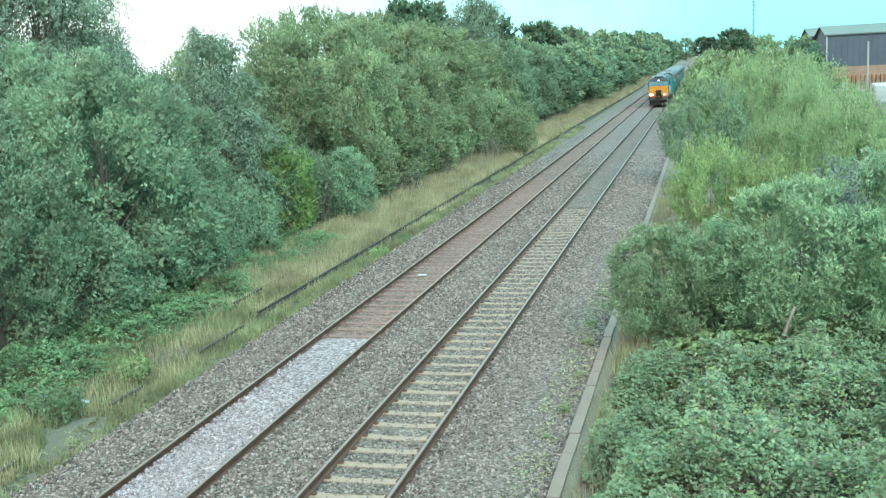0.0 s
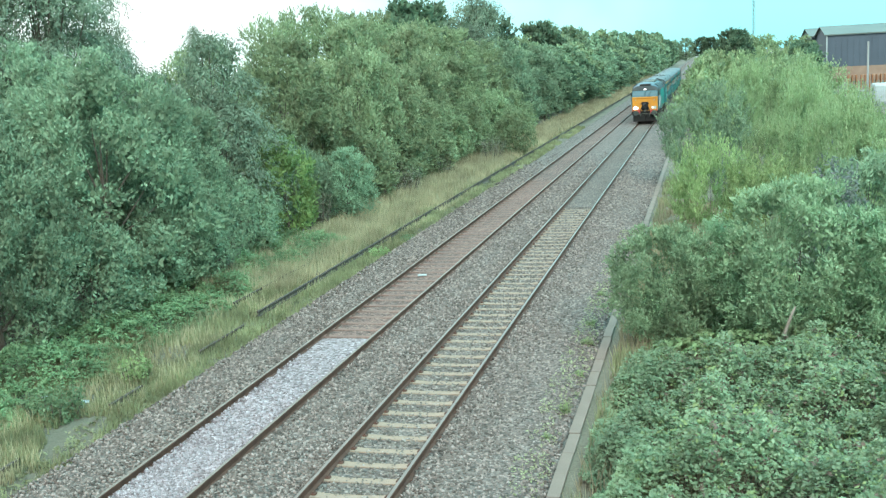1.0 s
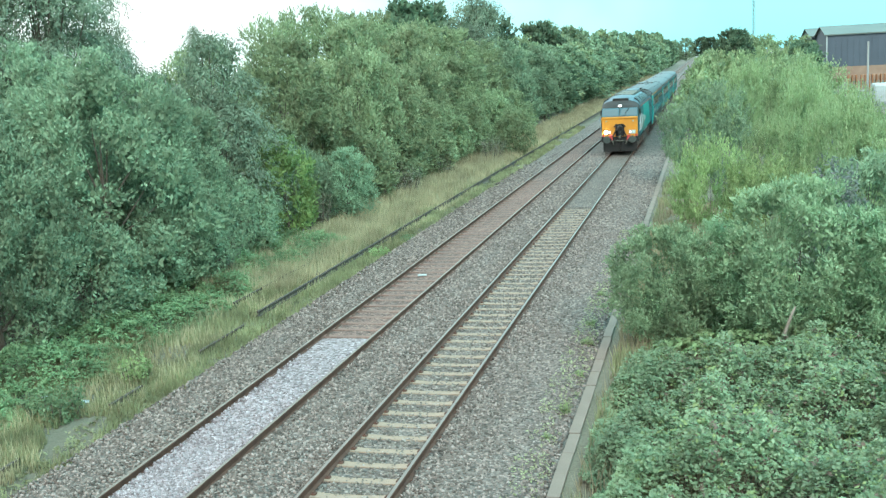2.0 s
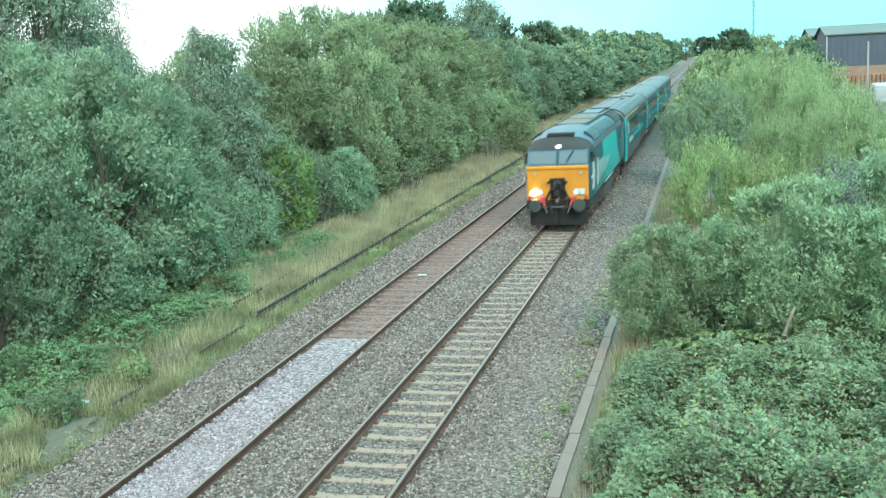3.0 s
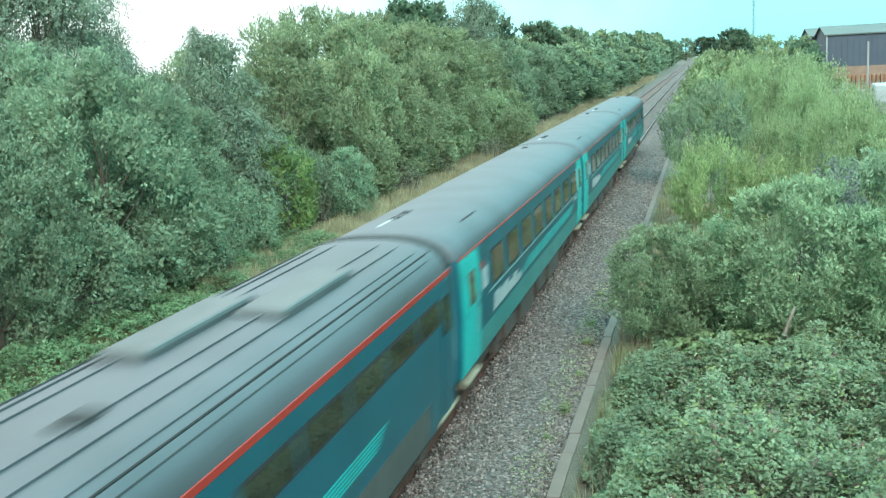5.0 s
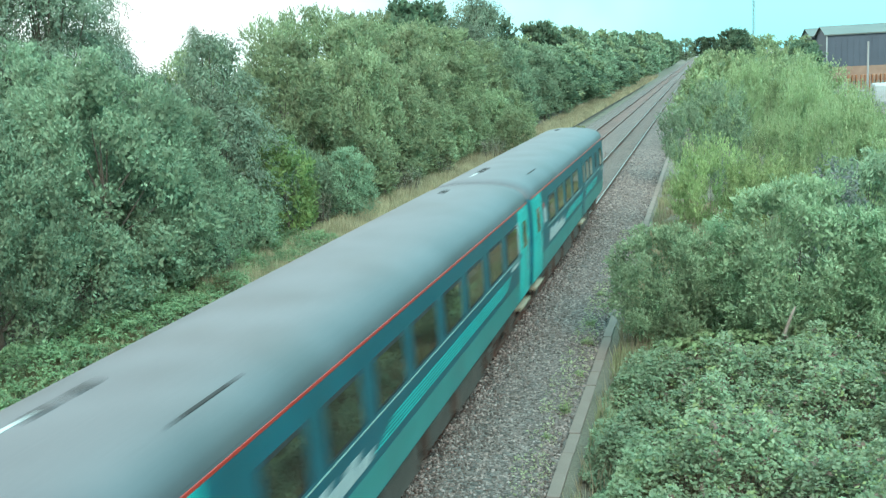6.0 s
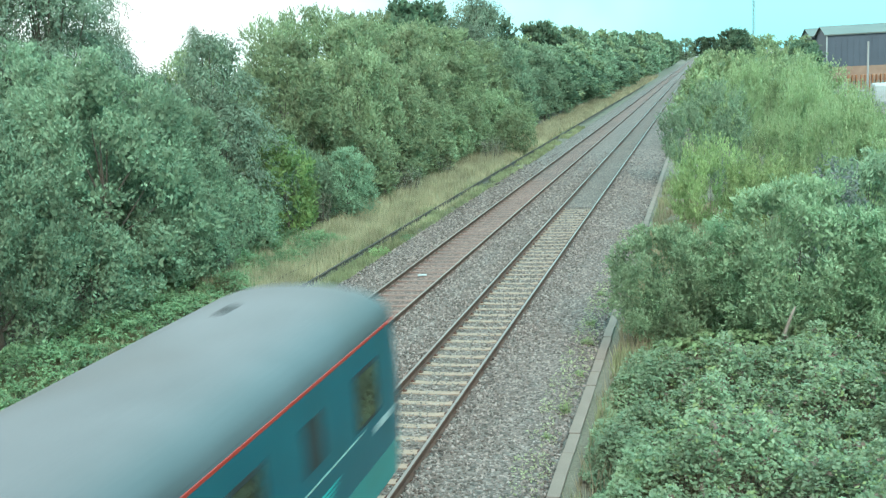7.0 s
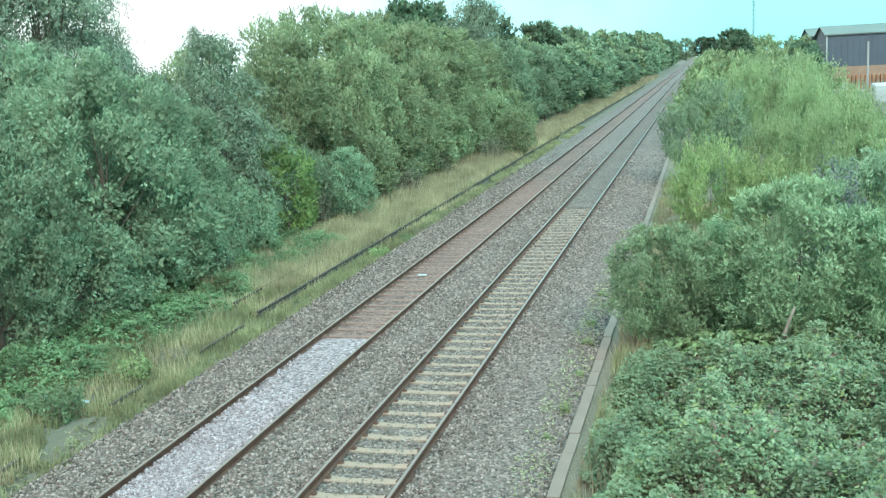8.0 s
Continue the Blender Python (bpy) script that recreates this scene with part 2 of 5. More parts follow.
M_PALETEAL = surface("pale_teal_door_paint", (0.045, 0.11, 0.117), (0.075, 0.155, 0.16), rough=0.45, bump=0.02)
M_SLAT = surface("blue_grey_louvre", (0.066, 0.105, 0.122), (0.102, 0.147, 0.166), rough=0.4, metal=0.3, bump=0)
M_GRILLE = surface("dark_radiator_mesh", (0.018, 0.018, 0.017), (0.04, 0.039, 0.036), fine=120, rough=0.7, bump=0.5)
M_TAN = surface("buff_roof_hatch", (0.052, 0.053, 0.042), (0.088, 0.086, 0.066), scale=1.5, rough=0.7, bump=0.1, dirt=(0.060, 0.055, 0.040))
M_BUFFER = surface("greasy_buffer", (0.015, 0.022, 0.02), (0.04, 0.048, 0.043), rough=0.5, bump=0.1)
M_REDPIPE = surface("red_pipe_paint", (0.275, 0.02, 0.018), (0.35, 0.035, 0.03), rough=0.5, bump=0)
M_DULLLENS = glass("unlit_headlight_lens", (0.35, 0.42, 0.40), 0.15)
M_RENDER = surface("pale_concrete_yard", (0.18, 0.185, 0.18), (0.25, 0.255, 0.25), scale=0.4, rough=0.9, bump=0.1)
M_CLAD = surface("dark_grey_cladding", (0.031, 0.043, 0.061), (0.045, 0.061, 0.083), scale=0.3, rough=0.6, bump=0.05)
M_CLADROOF = surface("grey_green_sheet_roof", (0.053, 0.066, 0.061), (0.084, 0.099, 0.090), scale=0.2, rough=0.7, bump=0.1)
M_BRICK = surface("orange_brick", (0.160, 0.098, 0.069), (0.225, 0.155, 0.117), scale=0.6, rough=0.9, bump=0.2)
M_PALLET = surface("orange_pallet_wood", (0.21, 0.08, 0.035), (0.29, 0.13, 0.06), scale=2, rough=0.85, bump=0.2)
M_GALV = surface("galvanised_steel", (0.225, 0.24, 0.24), (0.3, 0.315, 0.315), scale=2, rough=0.5, metal=0.3, bump=0.05)


# ---- building helpers ----
def mesh_of(name, bm, mats):
    me = bpy.data.meshes.new(name)
    bm.to_mesh(me)
    bm.free()
    for m in mats if isinstance(mats, (list, tuple)) else [mats]:
        me.materials.append(m)
    return me


def part(name, bm, material, parent=None, label=""):
    ob = new(name, mesh_of(name, bm, material))
    if parent:
        ob.parent = parent
    return tagged(ob, label)


def thing(name, label, category, m=None, group="", kind=""):
    ob = new(name)
    if m is not None:
        ob.matrix_world = m
    return tagged(ob, label, category, group, kind)


def add_box(bm, x0, x1, y0, y1, z0, z1, bevel=0.0, mi=0):
    r = bmesh.ops.create_cube(bm, size=1.0, matrix=Matrix.LocRotScale(((x0 + x1) / 2, (y0 + y1) / 2, (z0 + z1) / 2), None, (abs(x1 - x0), abs(y1 - y0), abs(z1 - z0))))
    vs = r["verts"]
    if bevel:
        es = list({e for v in vs for e in v.link_edges})
        bmesh.ops.bevel(bm, geom=es, offset=bevel, segments=2, affect="EDGES", profile=0.5)
    if mi:
        for f in {f for v in vs if v.is_valid for f in v.link_faces}:
            f.material_index = mi
    return bm


def box(x0, x1, y0, y1, z0, z1, bevel=0.0):
    return add_box(bmesh.new(), x0, x1, y0, y1, z0, z1, bevel)


def add_tube(bm, a, b, r0, r1=None, seg=10):
    a, b = Vector(a), Vector(b)
    d = b - a
    m = Matrix.Translation((a + b) / 2) @ d.to_track_quat("Z", "Y").to_matrix().to_4x4()
    bmesh.ops.create_cone(bm, cap_ends=True, segments=seg, radius1=r0, radius2=r0 if r1 is None else r1, depth=d.length, matrix=m)
    return bm


def tube(a, b, r0, r1=None, seg=10):
    return add_tube(bmesh.new(), a, b, r0, r1, seg)


def loft(rings, smooth=True, cap0=False, cap1=False, close=False):
    """Skin between rings of equal length."""
    bm = bmesh.new()
    vs = [[bm.verts.new(p) for p in ring] for ring in rings]
    n = len(vs[0])
    for a, b in zip(vs, vs[1:]):
        for i in range(n if close else n - 1):
            j = (i + 1) % n
            f = bm.faces.new((a[i], a[j], b[j], b[i]))
            f.smooth = smooth
    if cap0:
        bm.faces.new(vs[0])
    if cap1:
        bm.faces.new(vs[-1][::-1])
    bmesh.ops.recalc_face_normals(bm, faces=bm.faces)
    return bm


def quads_mesh(name, V, mat, per=4):
    """A mesh of separate polygons, `per` corners each, from an array."""
    n = len(V) // per
    me = bpy.data.meshes.new(name)
    me.vertices.add(n * per)
    me.vertices.foreach_set("co", np.ascontiguousarray(V, dtype=np.float32).ravel())
    me.loops.add(n * per)
    me.loops.foreach_set("vertex_index", np.arange(n * per, dtype=np.int32))
    me.polygons.add(n)
    me.polygons.foreach_set("loop_start", np.arange(0, n * per, per, dtype=np.int32))
    me.update(calc_edges=True)
    me.validate()
    me.materials.append(mat)
    return me


RNG = np.random.default_rng(7)


# ---- ground and tracks ----
TRACKS = (0.0, -3.35, -8.05)


def ground_height(x, y):
    h = -0.55 + (0.02 if 1.5 < x < 5.5 else 0.08) * noise.noise((x * 0.35, y * 0.25, 0.0))
    if x > 2.0:
        h += min(0.29, (x - 2.0) * 0.25) + min(1.0, max(0, x - 3.6) / 6.0) * 0.25
    if x < -9.0:
        h += min(1.0, (-9.0 - x) / 6.0) * 0.25
    return h


def support_height(x, y):
    """The ground, or the ballast shoulder where it covers the ground."""
    if 1.5 < x < 3.14:
        return -0.115 - (x - 1.5) * 0.085
    return ground_height(x, y) if y < 300 else -0.55


def make_ground():
    xs = [-3000, -600, -150, -60] + [-36 + i * 1.0 for i in range(73)] + [60, 150, 600, 3000]
    ys = [-600, -150, -40] + [-20 + i * 1.5 for i in range(110)] + [160, 200, 260, 340, 480, 700, 1200, 2000, 4500]
    rings = [[(x, y, ground_height(x, y) if abs(x) < 50 and y < 300 else -0.55) for x in xs] for y in ys]
    bm = loft(rings)
    tagged(part("ground", bm, M_GROUND), "rough grass and earth beside the railway", "ground", kind="structure")


def make_ballast():
    c = TRACKS[1]
    prof = [(-6.5, -0.62), (-5.9, -0.30), (-4.9, -0.15), (c - 0.86, -0.12), (c - 0.80, -0.165), (c + 0.80, -0.165), (c + 0.86, -0.12), (-1.7, -0.10), (-0.86, -0.12), (-0.80, -0.185), (0.80, -0.185), (0.86, -0.12), (1.5, -0.11), (2.6, -0.19), (3.145, -0.258), (3.155, -0.62)]
    ys = [-30 + 1.5 * i for i in range(120)] + [155, 180, 220, 280, 360, 480, 640, 800]
    rings = [[(x + 0.10 * noise.noise((x, y * 0.4, 3)) * (x < -5), y, z + 0.02 * noise.noise((x * 1.3, y * 0.6, 9)) * (abs(z) < 0.16 or z < -0.2)) for x, z in prof] for y in ys]
    tagged(part("ballast_bed", loft(rings), M_BALLAST), "grey crushed-stone ballast bed under the tracks", "ballast", kind="structure")


def strip_rings(x0, x1, y0, y1, z, step=0.6, edge=0.05):
    out, y = [], y0
    while y <= y1 + 0.01:
        j = edge * noise.noise((x0, y * 1.7, 5))
        out.append([(x0 + j, y, z - 0.06), (x0 + 0.08 + j, y, z), ((x0 + x1) / 2, y, z + 0.012), (x1 - 0.08 - j, y, z), (x1 - j, y, z - 0.06)])
        y += step
    return out


RAIL_PROFILE = [(-0.07, -0.159), (0.07, -0.159), (0.07, -0.148), (0.012, -0.128), (0.012, -0.045), (0.036, -0.035), (0.036, -0.006), (0.028, 0.0), (-0.028, 0.0), (-0.036, -0.006), (-0.036, -0.035), (-0.012, -0.045), (-0.012, -0.128), (-0.07, -0.148)]


def make_rail(x, y0, y1, z, head, parent, label):
    rings = [[(x + px, y, z + pz) for px, pz in RAIL_PROFILE] for y in (y0, (y0 + y1) / 2, y1)]
    bm = loft(rings, smooth=False, cap0=True, cap1=True, close=True)
    for f in bm.faces:
        c = f.calc_center_median()
        if abs(f.normal.z) > 0.9 and c.z > z - 0.01:
            f.material_index = 1
    return part("rail", bm, [M_OLDRAIL if head is M_OLDRAIL else M_RUST, head], parent, label)


def sleeper_mesh(name, w, l, h, mat):
    bm = bmesh.new()
    hw = w / 2
    rings = []
    for x, s in ((-l / 2, 0.94), (-l / 2 + 0.05, 1.0), (-0.62, 1.0), (-0.35, 0.9), (0.35, 0.9), (0.62, 1.0), (l / 2 - 0.05, 1.0), (l / 2, 0.94)):
        rings.append([(x, -hw * s, 0), (x, -hw * s * 0.85, h * s), (x, hw * s * 0.85, h * s), (x, hw * s, 0)])
    bm.free()
    return mesh_of(name, loft(rings, smooth=False, cap0=True, cap1=True, close=True), mat)


def clip_mesh():
    bm = bmesh.new()
    add_box(bm, -0.16, -0.075, -0.05, 0.05, 0.0, 0.035, 0.008)
    add_box(bm, 0.075, 0.16, -0.05, 0.05, 0.0, 0.035, 0.008)
    add_tube(bm, (-0.11, -0.04, 0.045), (-0.11, 0.04, 0.045), 0.018, seg=6)
    add_tube(bm, (0.11, -0.04, 0.045), (0.11, 0.04, 0.045), 0.018, seg=6)
    return mesh_of("rail_clip", bm, M_RUST)


def make_tracks():
    main = tagged(new("track_main"), "running line with polished rails on concrete sleepers", "railway track", kind="structure")
    second = tagged(new("track_second"), "second running line with dull brown rails", "railway track", kind="structure")
    siding = tagged(new("track_disused"), "rusty disused siding overgrown with grass", "railway track", kind="structure")
    for s in (-0.7525, 0.7525):
        make_rail(TRACKS[0] + s, -20, 780, 0.0, M_SHINY, main, "steel rail with a polished head")
        make_rail(TRACKS[1] + s, -20, 780, 0.0, M_WORN, second, "brown steel rail with a dull head")
    for a, b in ((15.9, 16.9), (20.2, 21.6), (24.6, 27.4), (28.4, 240)):
        make_rail(TRACKS[2] + 0.7525, a, b, -0.22 if b > 100 else -0.36, M_OLDRAIL, siding, "rusty rail showing through the grass")
    make_rail(TRACKS[2] - 0.7525, 30, 36.5, -0.32, M_OLDRAIL, siding, "rusty rail half buried in grass")
    me_c = sleeper_mesh("concrete_sleeper", 0.26, 2.42, 0.16, M_CONCRETE)
    me_t = sleeper_mesh("timber_sleeper", 0.25, 2.5, 0.15, M_TIMBER)
    clip = clip_mesh()
    y = 23.775 - 0.693 * 40
    k = 0
    while y < 48.4:
        sl = new("sleeper", me_c)
        sl.parent, sl.location = main, (0.0, y, -0.312)
        sl.rotation_euler.z = radians(RNG.uniform(-0.6, 0.6))
        for s in (-0.7525, 0.7525):
            c = new("rail_clip", clip)
            c.parent, c.location = sl, (s, 0, 0.155)
        y += 0.693
        k += 1
    y = 25.4
    while y < 60:
        sl = new("sleeper", me_t)
        sl.parent, sl.location = second, (TRACKS[1], y, -0.272)
        sl.rotation_euler.z = radians(RNG.uniform(-1.0, 1.0))
        for s in (-0.7525, 0.7525):
            c = new("rail_clip", clip)
            c.parent, c.location = sl, (s, 0, 0.12)
        y += 0.70
    tagged(part("ballast_fresh", loft(strip_rings(TRACKS[1] - 0.70, TRACKS[1] + 0.70, -20, 25.1, -0.10)), M_BALLAST_PALE), "pale pinkish fresh ballast between the rails", "ballast", kind="structure")
    tagged(part("ballast_rusty", loft(strip_rings(TRACKS[1] - 0.72, TRACKS[1] + 0.72, 25.1, 700, -0.158, 6.0)), M_RUSTBED), "rust-brown ballast between dull rails", "ballast", kind="structure")
    tagged(part("ballast_filled", loft(strip_rings(-0.70, 0.70, 48.6, 700, -0.15, 6.0)), M_FILL), "grey ballast filled up between the rails", "ballast", kind="structure")


def make_trough():
    route = tagged(new("cable_trough"), "grey concrete cable trough with lids along the ballast edge", "cable trough", kind="structure")
    lid = mesh_of("trough_lid", box(-0.108, 0.108, 0.008, 0.992, -0.06, 0.0, 0.008), M_TROUGH)
    y = -6.0
    while y < 75:
        o = new("lid", lid)
        o.parent = route
        o.location = (3.265 + 0.004 * RNG.normal(), y, -0.24 + 0.004 * RNG.normal())
        o.rotation_euler = (radians(RNG.normal() * 0.15), radians(RNG.normal() * 0.6), radians(RNG.normal() * 0.2))
        y += 1.0
    part("channel", box(3.165, 3.365, -6.5, 76, -0.60, -0.312), M_TROUGH, route)


def scatter_stones(name, mat, n, xr, yr, zf, size, label):
    """Loose angular stones lying on the bed, one joined mesh."""
    base = np.array([(1, 0, 0), (-1, 0, 0), (0, 1, 0), (0, -1, 0), (0, 0, 1), (0, 0, -1)], float)
    tri = np.array([(0, 2, 4), (2, 1, 4), (1, 3, 4), (3, 0, 4), (2, 0, 5), (1, 2, 5), (3, 1, 5), (0, 3, 5)])
    u = RNG.random(n)
    y = yr[0] + (yr[1] - yr[0]) * (1 - (1 - u) ** (1 / 2.6))
    x = RNG.uniform(xr[0], xr[1], n)
    s = RNG.uniform(0.6, 1.25, (n, 1)) * size * (1 + 0.012 * (y[:, None] - yr[0]))
    ax = RNG.normal(size=(n, 3))
    ax /= np.linalg.norm(ax, axis=1, keepdims=True)
    an = RNG.uniform(0, 6.28, n)
    V = base[None] * RNG.uniform(0.55, 1.2, (n, 6, 1)) * np.array([1.2, 0.9, 0.7])
    c, sn = np.cos(an)[:, None, None], np.sin(an)[:, None, None]
    k = ax[:, None, :]
    V = V * c + np.cross(np.broadcast_to(k, V.shape), V) * sn + k * (V * k).sum(-1, keepdims=True) * (1 - c)
    V = V * s[:, None] + np.stack([x, y, zf(x, y)], 1)[:, None]
    me = bpy.data.meshes.new(name)
    me.vertices.add(n * 6)
    me.vertices.foreach_set("co", V.astype(np.float32).ravel())
    idx = (np.arange(n)[:, None, None] * 6 + tri[None]).astype(np.int32)
    me.loops.add(idx.size)
    me.loops.foreach_set("vertex_index", idx.ravel())
    me.polygons.add(n * 8)
    me.polygons.foreach_set("loop_start", np.arange(0, n * 24, 3, dtype=np.int32))
    me.update(calc_edges=True)
    me.materials.append(mat)
    return tagged(new(name, me), label, "ballast", kind="stuff")


# ---- plants ----
def leaf_quads(P, size, aspect=2.0, up=0.35, out=None, along=None):
    """Folded-looking leaf diamonds at the points P."""
    n = len(P)
    d = RNG.normal(size=(n, 3))
    d[:, 2] *= 0.7
    if along is not None:
        d = d * 0.55 + along * 1.2
    elif out is not None:
        d += out * 0.5
    d /= np.linalg.norm(d, axis=1, keepdims=True)
    nrm = RNG.normal(size=(n, 3)) * 0.32 + np.array([0, 0, up])
    if out is not None:
        nrm += out * 1.3
    side = np.cross(d, nrm)
    side /= np.linalg.norm(side, axis=1, keepdims=True) + 1e-9
    L = size * RNG.uniform(0.65, 1.3, (n, 1))
    W = L / aspect
    a, b = P - d * L * 0.5, P + d * L * 0.5
    c = P - d * L * 0.05
    return np.stack([a, c + side * W * 0.5, b, c - side * W * 0.5], 1).reshape(-1, 3)


def unit(v):
    return v / (np.linalg.norm(v, axis=-1, keepdims=True) + 1e-9)


# growth forms: boughs, bough radius, shoots to a bough, shoot length, upward bend, looseness of the leaves, narrowing to the top
GROWTH = {
    "sallow": (50, (0.19, 0.34), 28, 0.38, 0.55, 0.080, 0.22),
    "broad": (50, (0.19, 0.33), 28, 0.36, 0.25, 0.090, 0.18),
    "wand": (44, (0.22, 0.34), 30, 0.62, 1.2, 0.065, 0.15),
    "osier": (42, (0.16, 0.28), 34, 1.0, 2.2, 0.042, 0.12),
    "willow": (52, (0.20, 0.31), 34, 0.36, 0.7, 0.055, 0.15),
    "birch": (70, (0.20, 0.34), 24, 1.15, -1.7, 0.060, 0.36),
    "oak": (30, (0.26, 0.40), 26, 0.42, 0.3, 0.12, 0.20),
}


def crown_points(kind, R, H, n, z0):
    """Leaf points, shoot directions and outward ways: boughs spread over an envelope, leafy shoots set on the boughs."""
    nb, rb, ns, ls, bend, loose, narrow = GROWTH[kind]
    C, S = [], []
    for i in range(nb):
        vz = 1 - 2 * (i + 0.5) / nb
        a = i * 2.39996 + RNG.normal() * 0.25
        v = np.array([math.sqrt(1 - vz * vz) * math.cos(a), math.sqrt(1 - vz * vz) * math.sin(a), vz])
        v = v / float((np.abs(v) ** 2.7).sum() ** (1 / 2.7)) * RNG.choice([1.0, 0.9, 0.78, 0.6], p=[0.42, 0.26, 0.2, 0.12])
        z = (v[2] + 1) / 2
        wide = 1.03 - narrow * max(0.0, z - 0.25) * 1.6
        r = R * RNG.uniform(*rb) * (1.1 - 0.25 * z)
        C.append((v[0] * (R * wide - r * 0.8), v[1] * (R * wide - r * 0.8), z0 + r * 0.5 + z * (H - z0 - r * 1.2)))
        S.append(r)
    C, S = np.array(C), np.array(S)
    mid = np.array([0, 0, z0 + 0.42 * (H - z0)])
    away = unit(C - mid)
    d = unit(unit(RNG.normal(size=(nb, ns, 3))) + 0.75 * away[:, None] + np.array([0, 0, 0.45]))
    T = C[:, None] + d * S[:, None, None] * RNG.uniform(0.62, 1.0, (nb, ns, 1)) * np.array([1, 1, 0.85])
    way = unit(d + np.array([0, 0, bend]) + 0.35 * RNG.normal(size=(nb, ns, 3)))
    T, D, way = T.reshape(-1, 3), d.reshape(-1, 3), way.reshape(-1, 3)
    own = (ls * R ** 0.35 * 0.65) * RNG.uniform(0.45, 1.25, (len(T), 1))
    k = RNG.integers(0, len(T), n)
    u = RNG.random((n, 1)) ** 0.8
    P = T[k] + way[k] * own[k] * (u - 0.15) + RNG.normal(size=(n, 3)) * loose * R ** 0.4 * (1.15 - 0.75 * u)
    if bend < 0:
        P += D[k] * own[k] * 0.25 * np.sqrt(u)
    # inner leaves close the boughs
    m = n // 4
    j = RNG.integers(0, nb, m)
    P[:m] = C[j] + unit(RNG.normal(size=(m, 3))) * S[j][:, None] * 0.72 * RNG.random((m, 1)) ** 0.4
    P[:, 2] = np.maximum(P[:, 2], 0.05)
    big = np.ones((n, 1))
    big[:m] = 1.6
    return P, D[k], way[k], C, big


def wood_mesh(name, H, C, r, z0):
    """A tapered, slightly bent trunk and limbs to the lobes."""
    bm = bmesh.new()
    pts = [Vector((0.12 * H * 0.1 * math.sin(i * 1.3), 0.1 * H * 0.1 * math.cos(i * 1.7) - 0.01 * H, -0.35 + (H * 0.66 + 0.35) * i / 5)) for i in range(6)]
    for i in range(5):
        add_tube(bm, pts[i], pts[i + 1], r * (1 - i * 0.18), r * (1 - (i + 1) * 0.18), 7)
    for c in C[::4]:
        z = max(0.2, c[2] * 0.55)
        i = min(4, int((z + 0.35) / (H * 0.66 + 0.35) * 5))
        add_tube(bm, pts[i], Vector(c), r * 0.24, r * 0.07, 5)
    return mesh_of(name, bm, M_BARK)


def plant_kind(kind, mat, R, H, n, leaf, aspect=2.0, z0=None):
    """Meshes (wood, leaves) for one growth form."""
    z0 = H * 0.12 if z0 is None else z0
    P, D, way, C, big = crown_points(kind, R, H, n, z0)
    V = leaf_quads(P, leaf * big, aspect, out=D, along=way)
    return wood_mesh("trunk", H, C, (0.010 if kind in ("willow", "wand", "osier") else 0.022) * H, z0), quads_mesh("crown", V, mat), R, H


def shoots_kind(mat, R, H, shoots, per, leaf, aspect=3.2, dome=0.45):
    """A coppiced willow: many upright wands with narrow leaves."""
    P, D = [], []
    bm = bmesh.new()
    for i in range(shoots):
        a, q = RNG.uniform(0, 6.28), math.sqrt(RNG.random())
        top = H * (1 - dome * q * q) * RNG.uniform(0.78, 1.06)
        base = Vector((0.45 * q * R * math.cos(a), 0.45 * q * R * math.sin(a), -0.3))
        tip = Vector((q * R * math.cos(a), q * R * math.sin(a), top))
        if i % 6 == 0:
            add_tube(bm, base, base.lerp(tip, 0.8), 0.03, 0.008, 5)
        u = RNG.random(per) ** 0.8
        ax = np.array(tip - base)
        pts = np.array(base) + u[:, None] * ax
        pts += RNG.normal(size=(per, 3)) * (0.05 + 0.16 * (1 - u[:, None])) * np.array([1, 1, 0.5]) * (R / 2.0) ** 0.5
        out = RNG.normal(size=(per, 3)) * 0.5 + np.array([0.5 * math.cos(a), 0.5 * math.sin(a), 0.9])
        P.append(pts)
        D.append(out)
    P, D = np.concatenate(P), np.concatenate(D)
    P[:, 2] = np.maximum(P[:, 2], 0.03)
    return mesh_of("stem", bm, M_BARK), quads_mesh("crown", leaf_quads(P, leaf, aspect, out=D), mat), R, H


def plant(name, form, x, y, height, width, label, category="tree", turn=None, group=""):
    """One tree or bush of a growth form, at its place and size."""
    wood, leaves, R, H = form
    e = thing(name, label, category, group=group)
    e.matrix_world = Matrix.LocRotScale((x, y, support_height(x, y)), Euler((0, 0, RNG.uniform(0, 6.28) if turn is None else turn)), (width / R, width / R, height / H))
    shoots = wood.name.startswith("stem")
    for nm, me in (("stem" if shoots else "trunk", wood), ("crown", leaves)):
        o = new(nm, me)
        o.parent = e
        if nm == "stem":
            tagged(o, kind="stuff")
    return e


F_SALLOW = [plant_kind("sallow", M_SALLOW, 3.2, 7.0, 30000, 0.125, 1.9, z0=0.1) for _ in range(3)]
F_SALLOWMID = [plant_kind("sallow", M_SALLOW, 3.2, 7.0, 12000, 0.22, 2.2, z0=0.1) for _ in range(2)]
F_BUSH = [plant_kind("sallow", M_SALLOW, 2.2, 3.8, 9000, 0.14, z0=0.05) for _ in range(2)]
F_BUSHOLIVE = [plant_kind("broad", M_OLIVE, 2.4, 4.4, 6000, 0.20, z0=0.05) for _ in range(2)]
F_OLIVE = [plant_kind("broad", M_OLIVE, 3.2, 8.0, 19000, 0.17, z0=0.1) for _ in range(2)]
F_GREEN = [plant_kind("sallow", M_GREENLEAF, 3.2, 8.0, 19000, 0.17, 2.2, z0=0.1) for _ in range(2)]
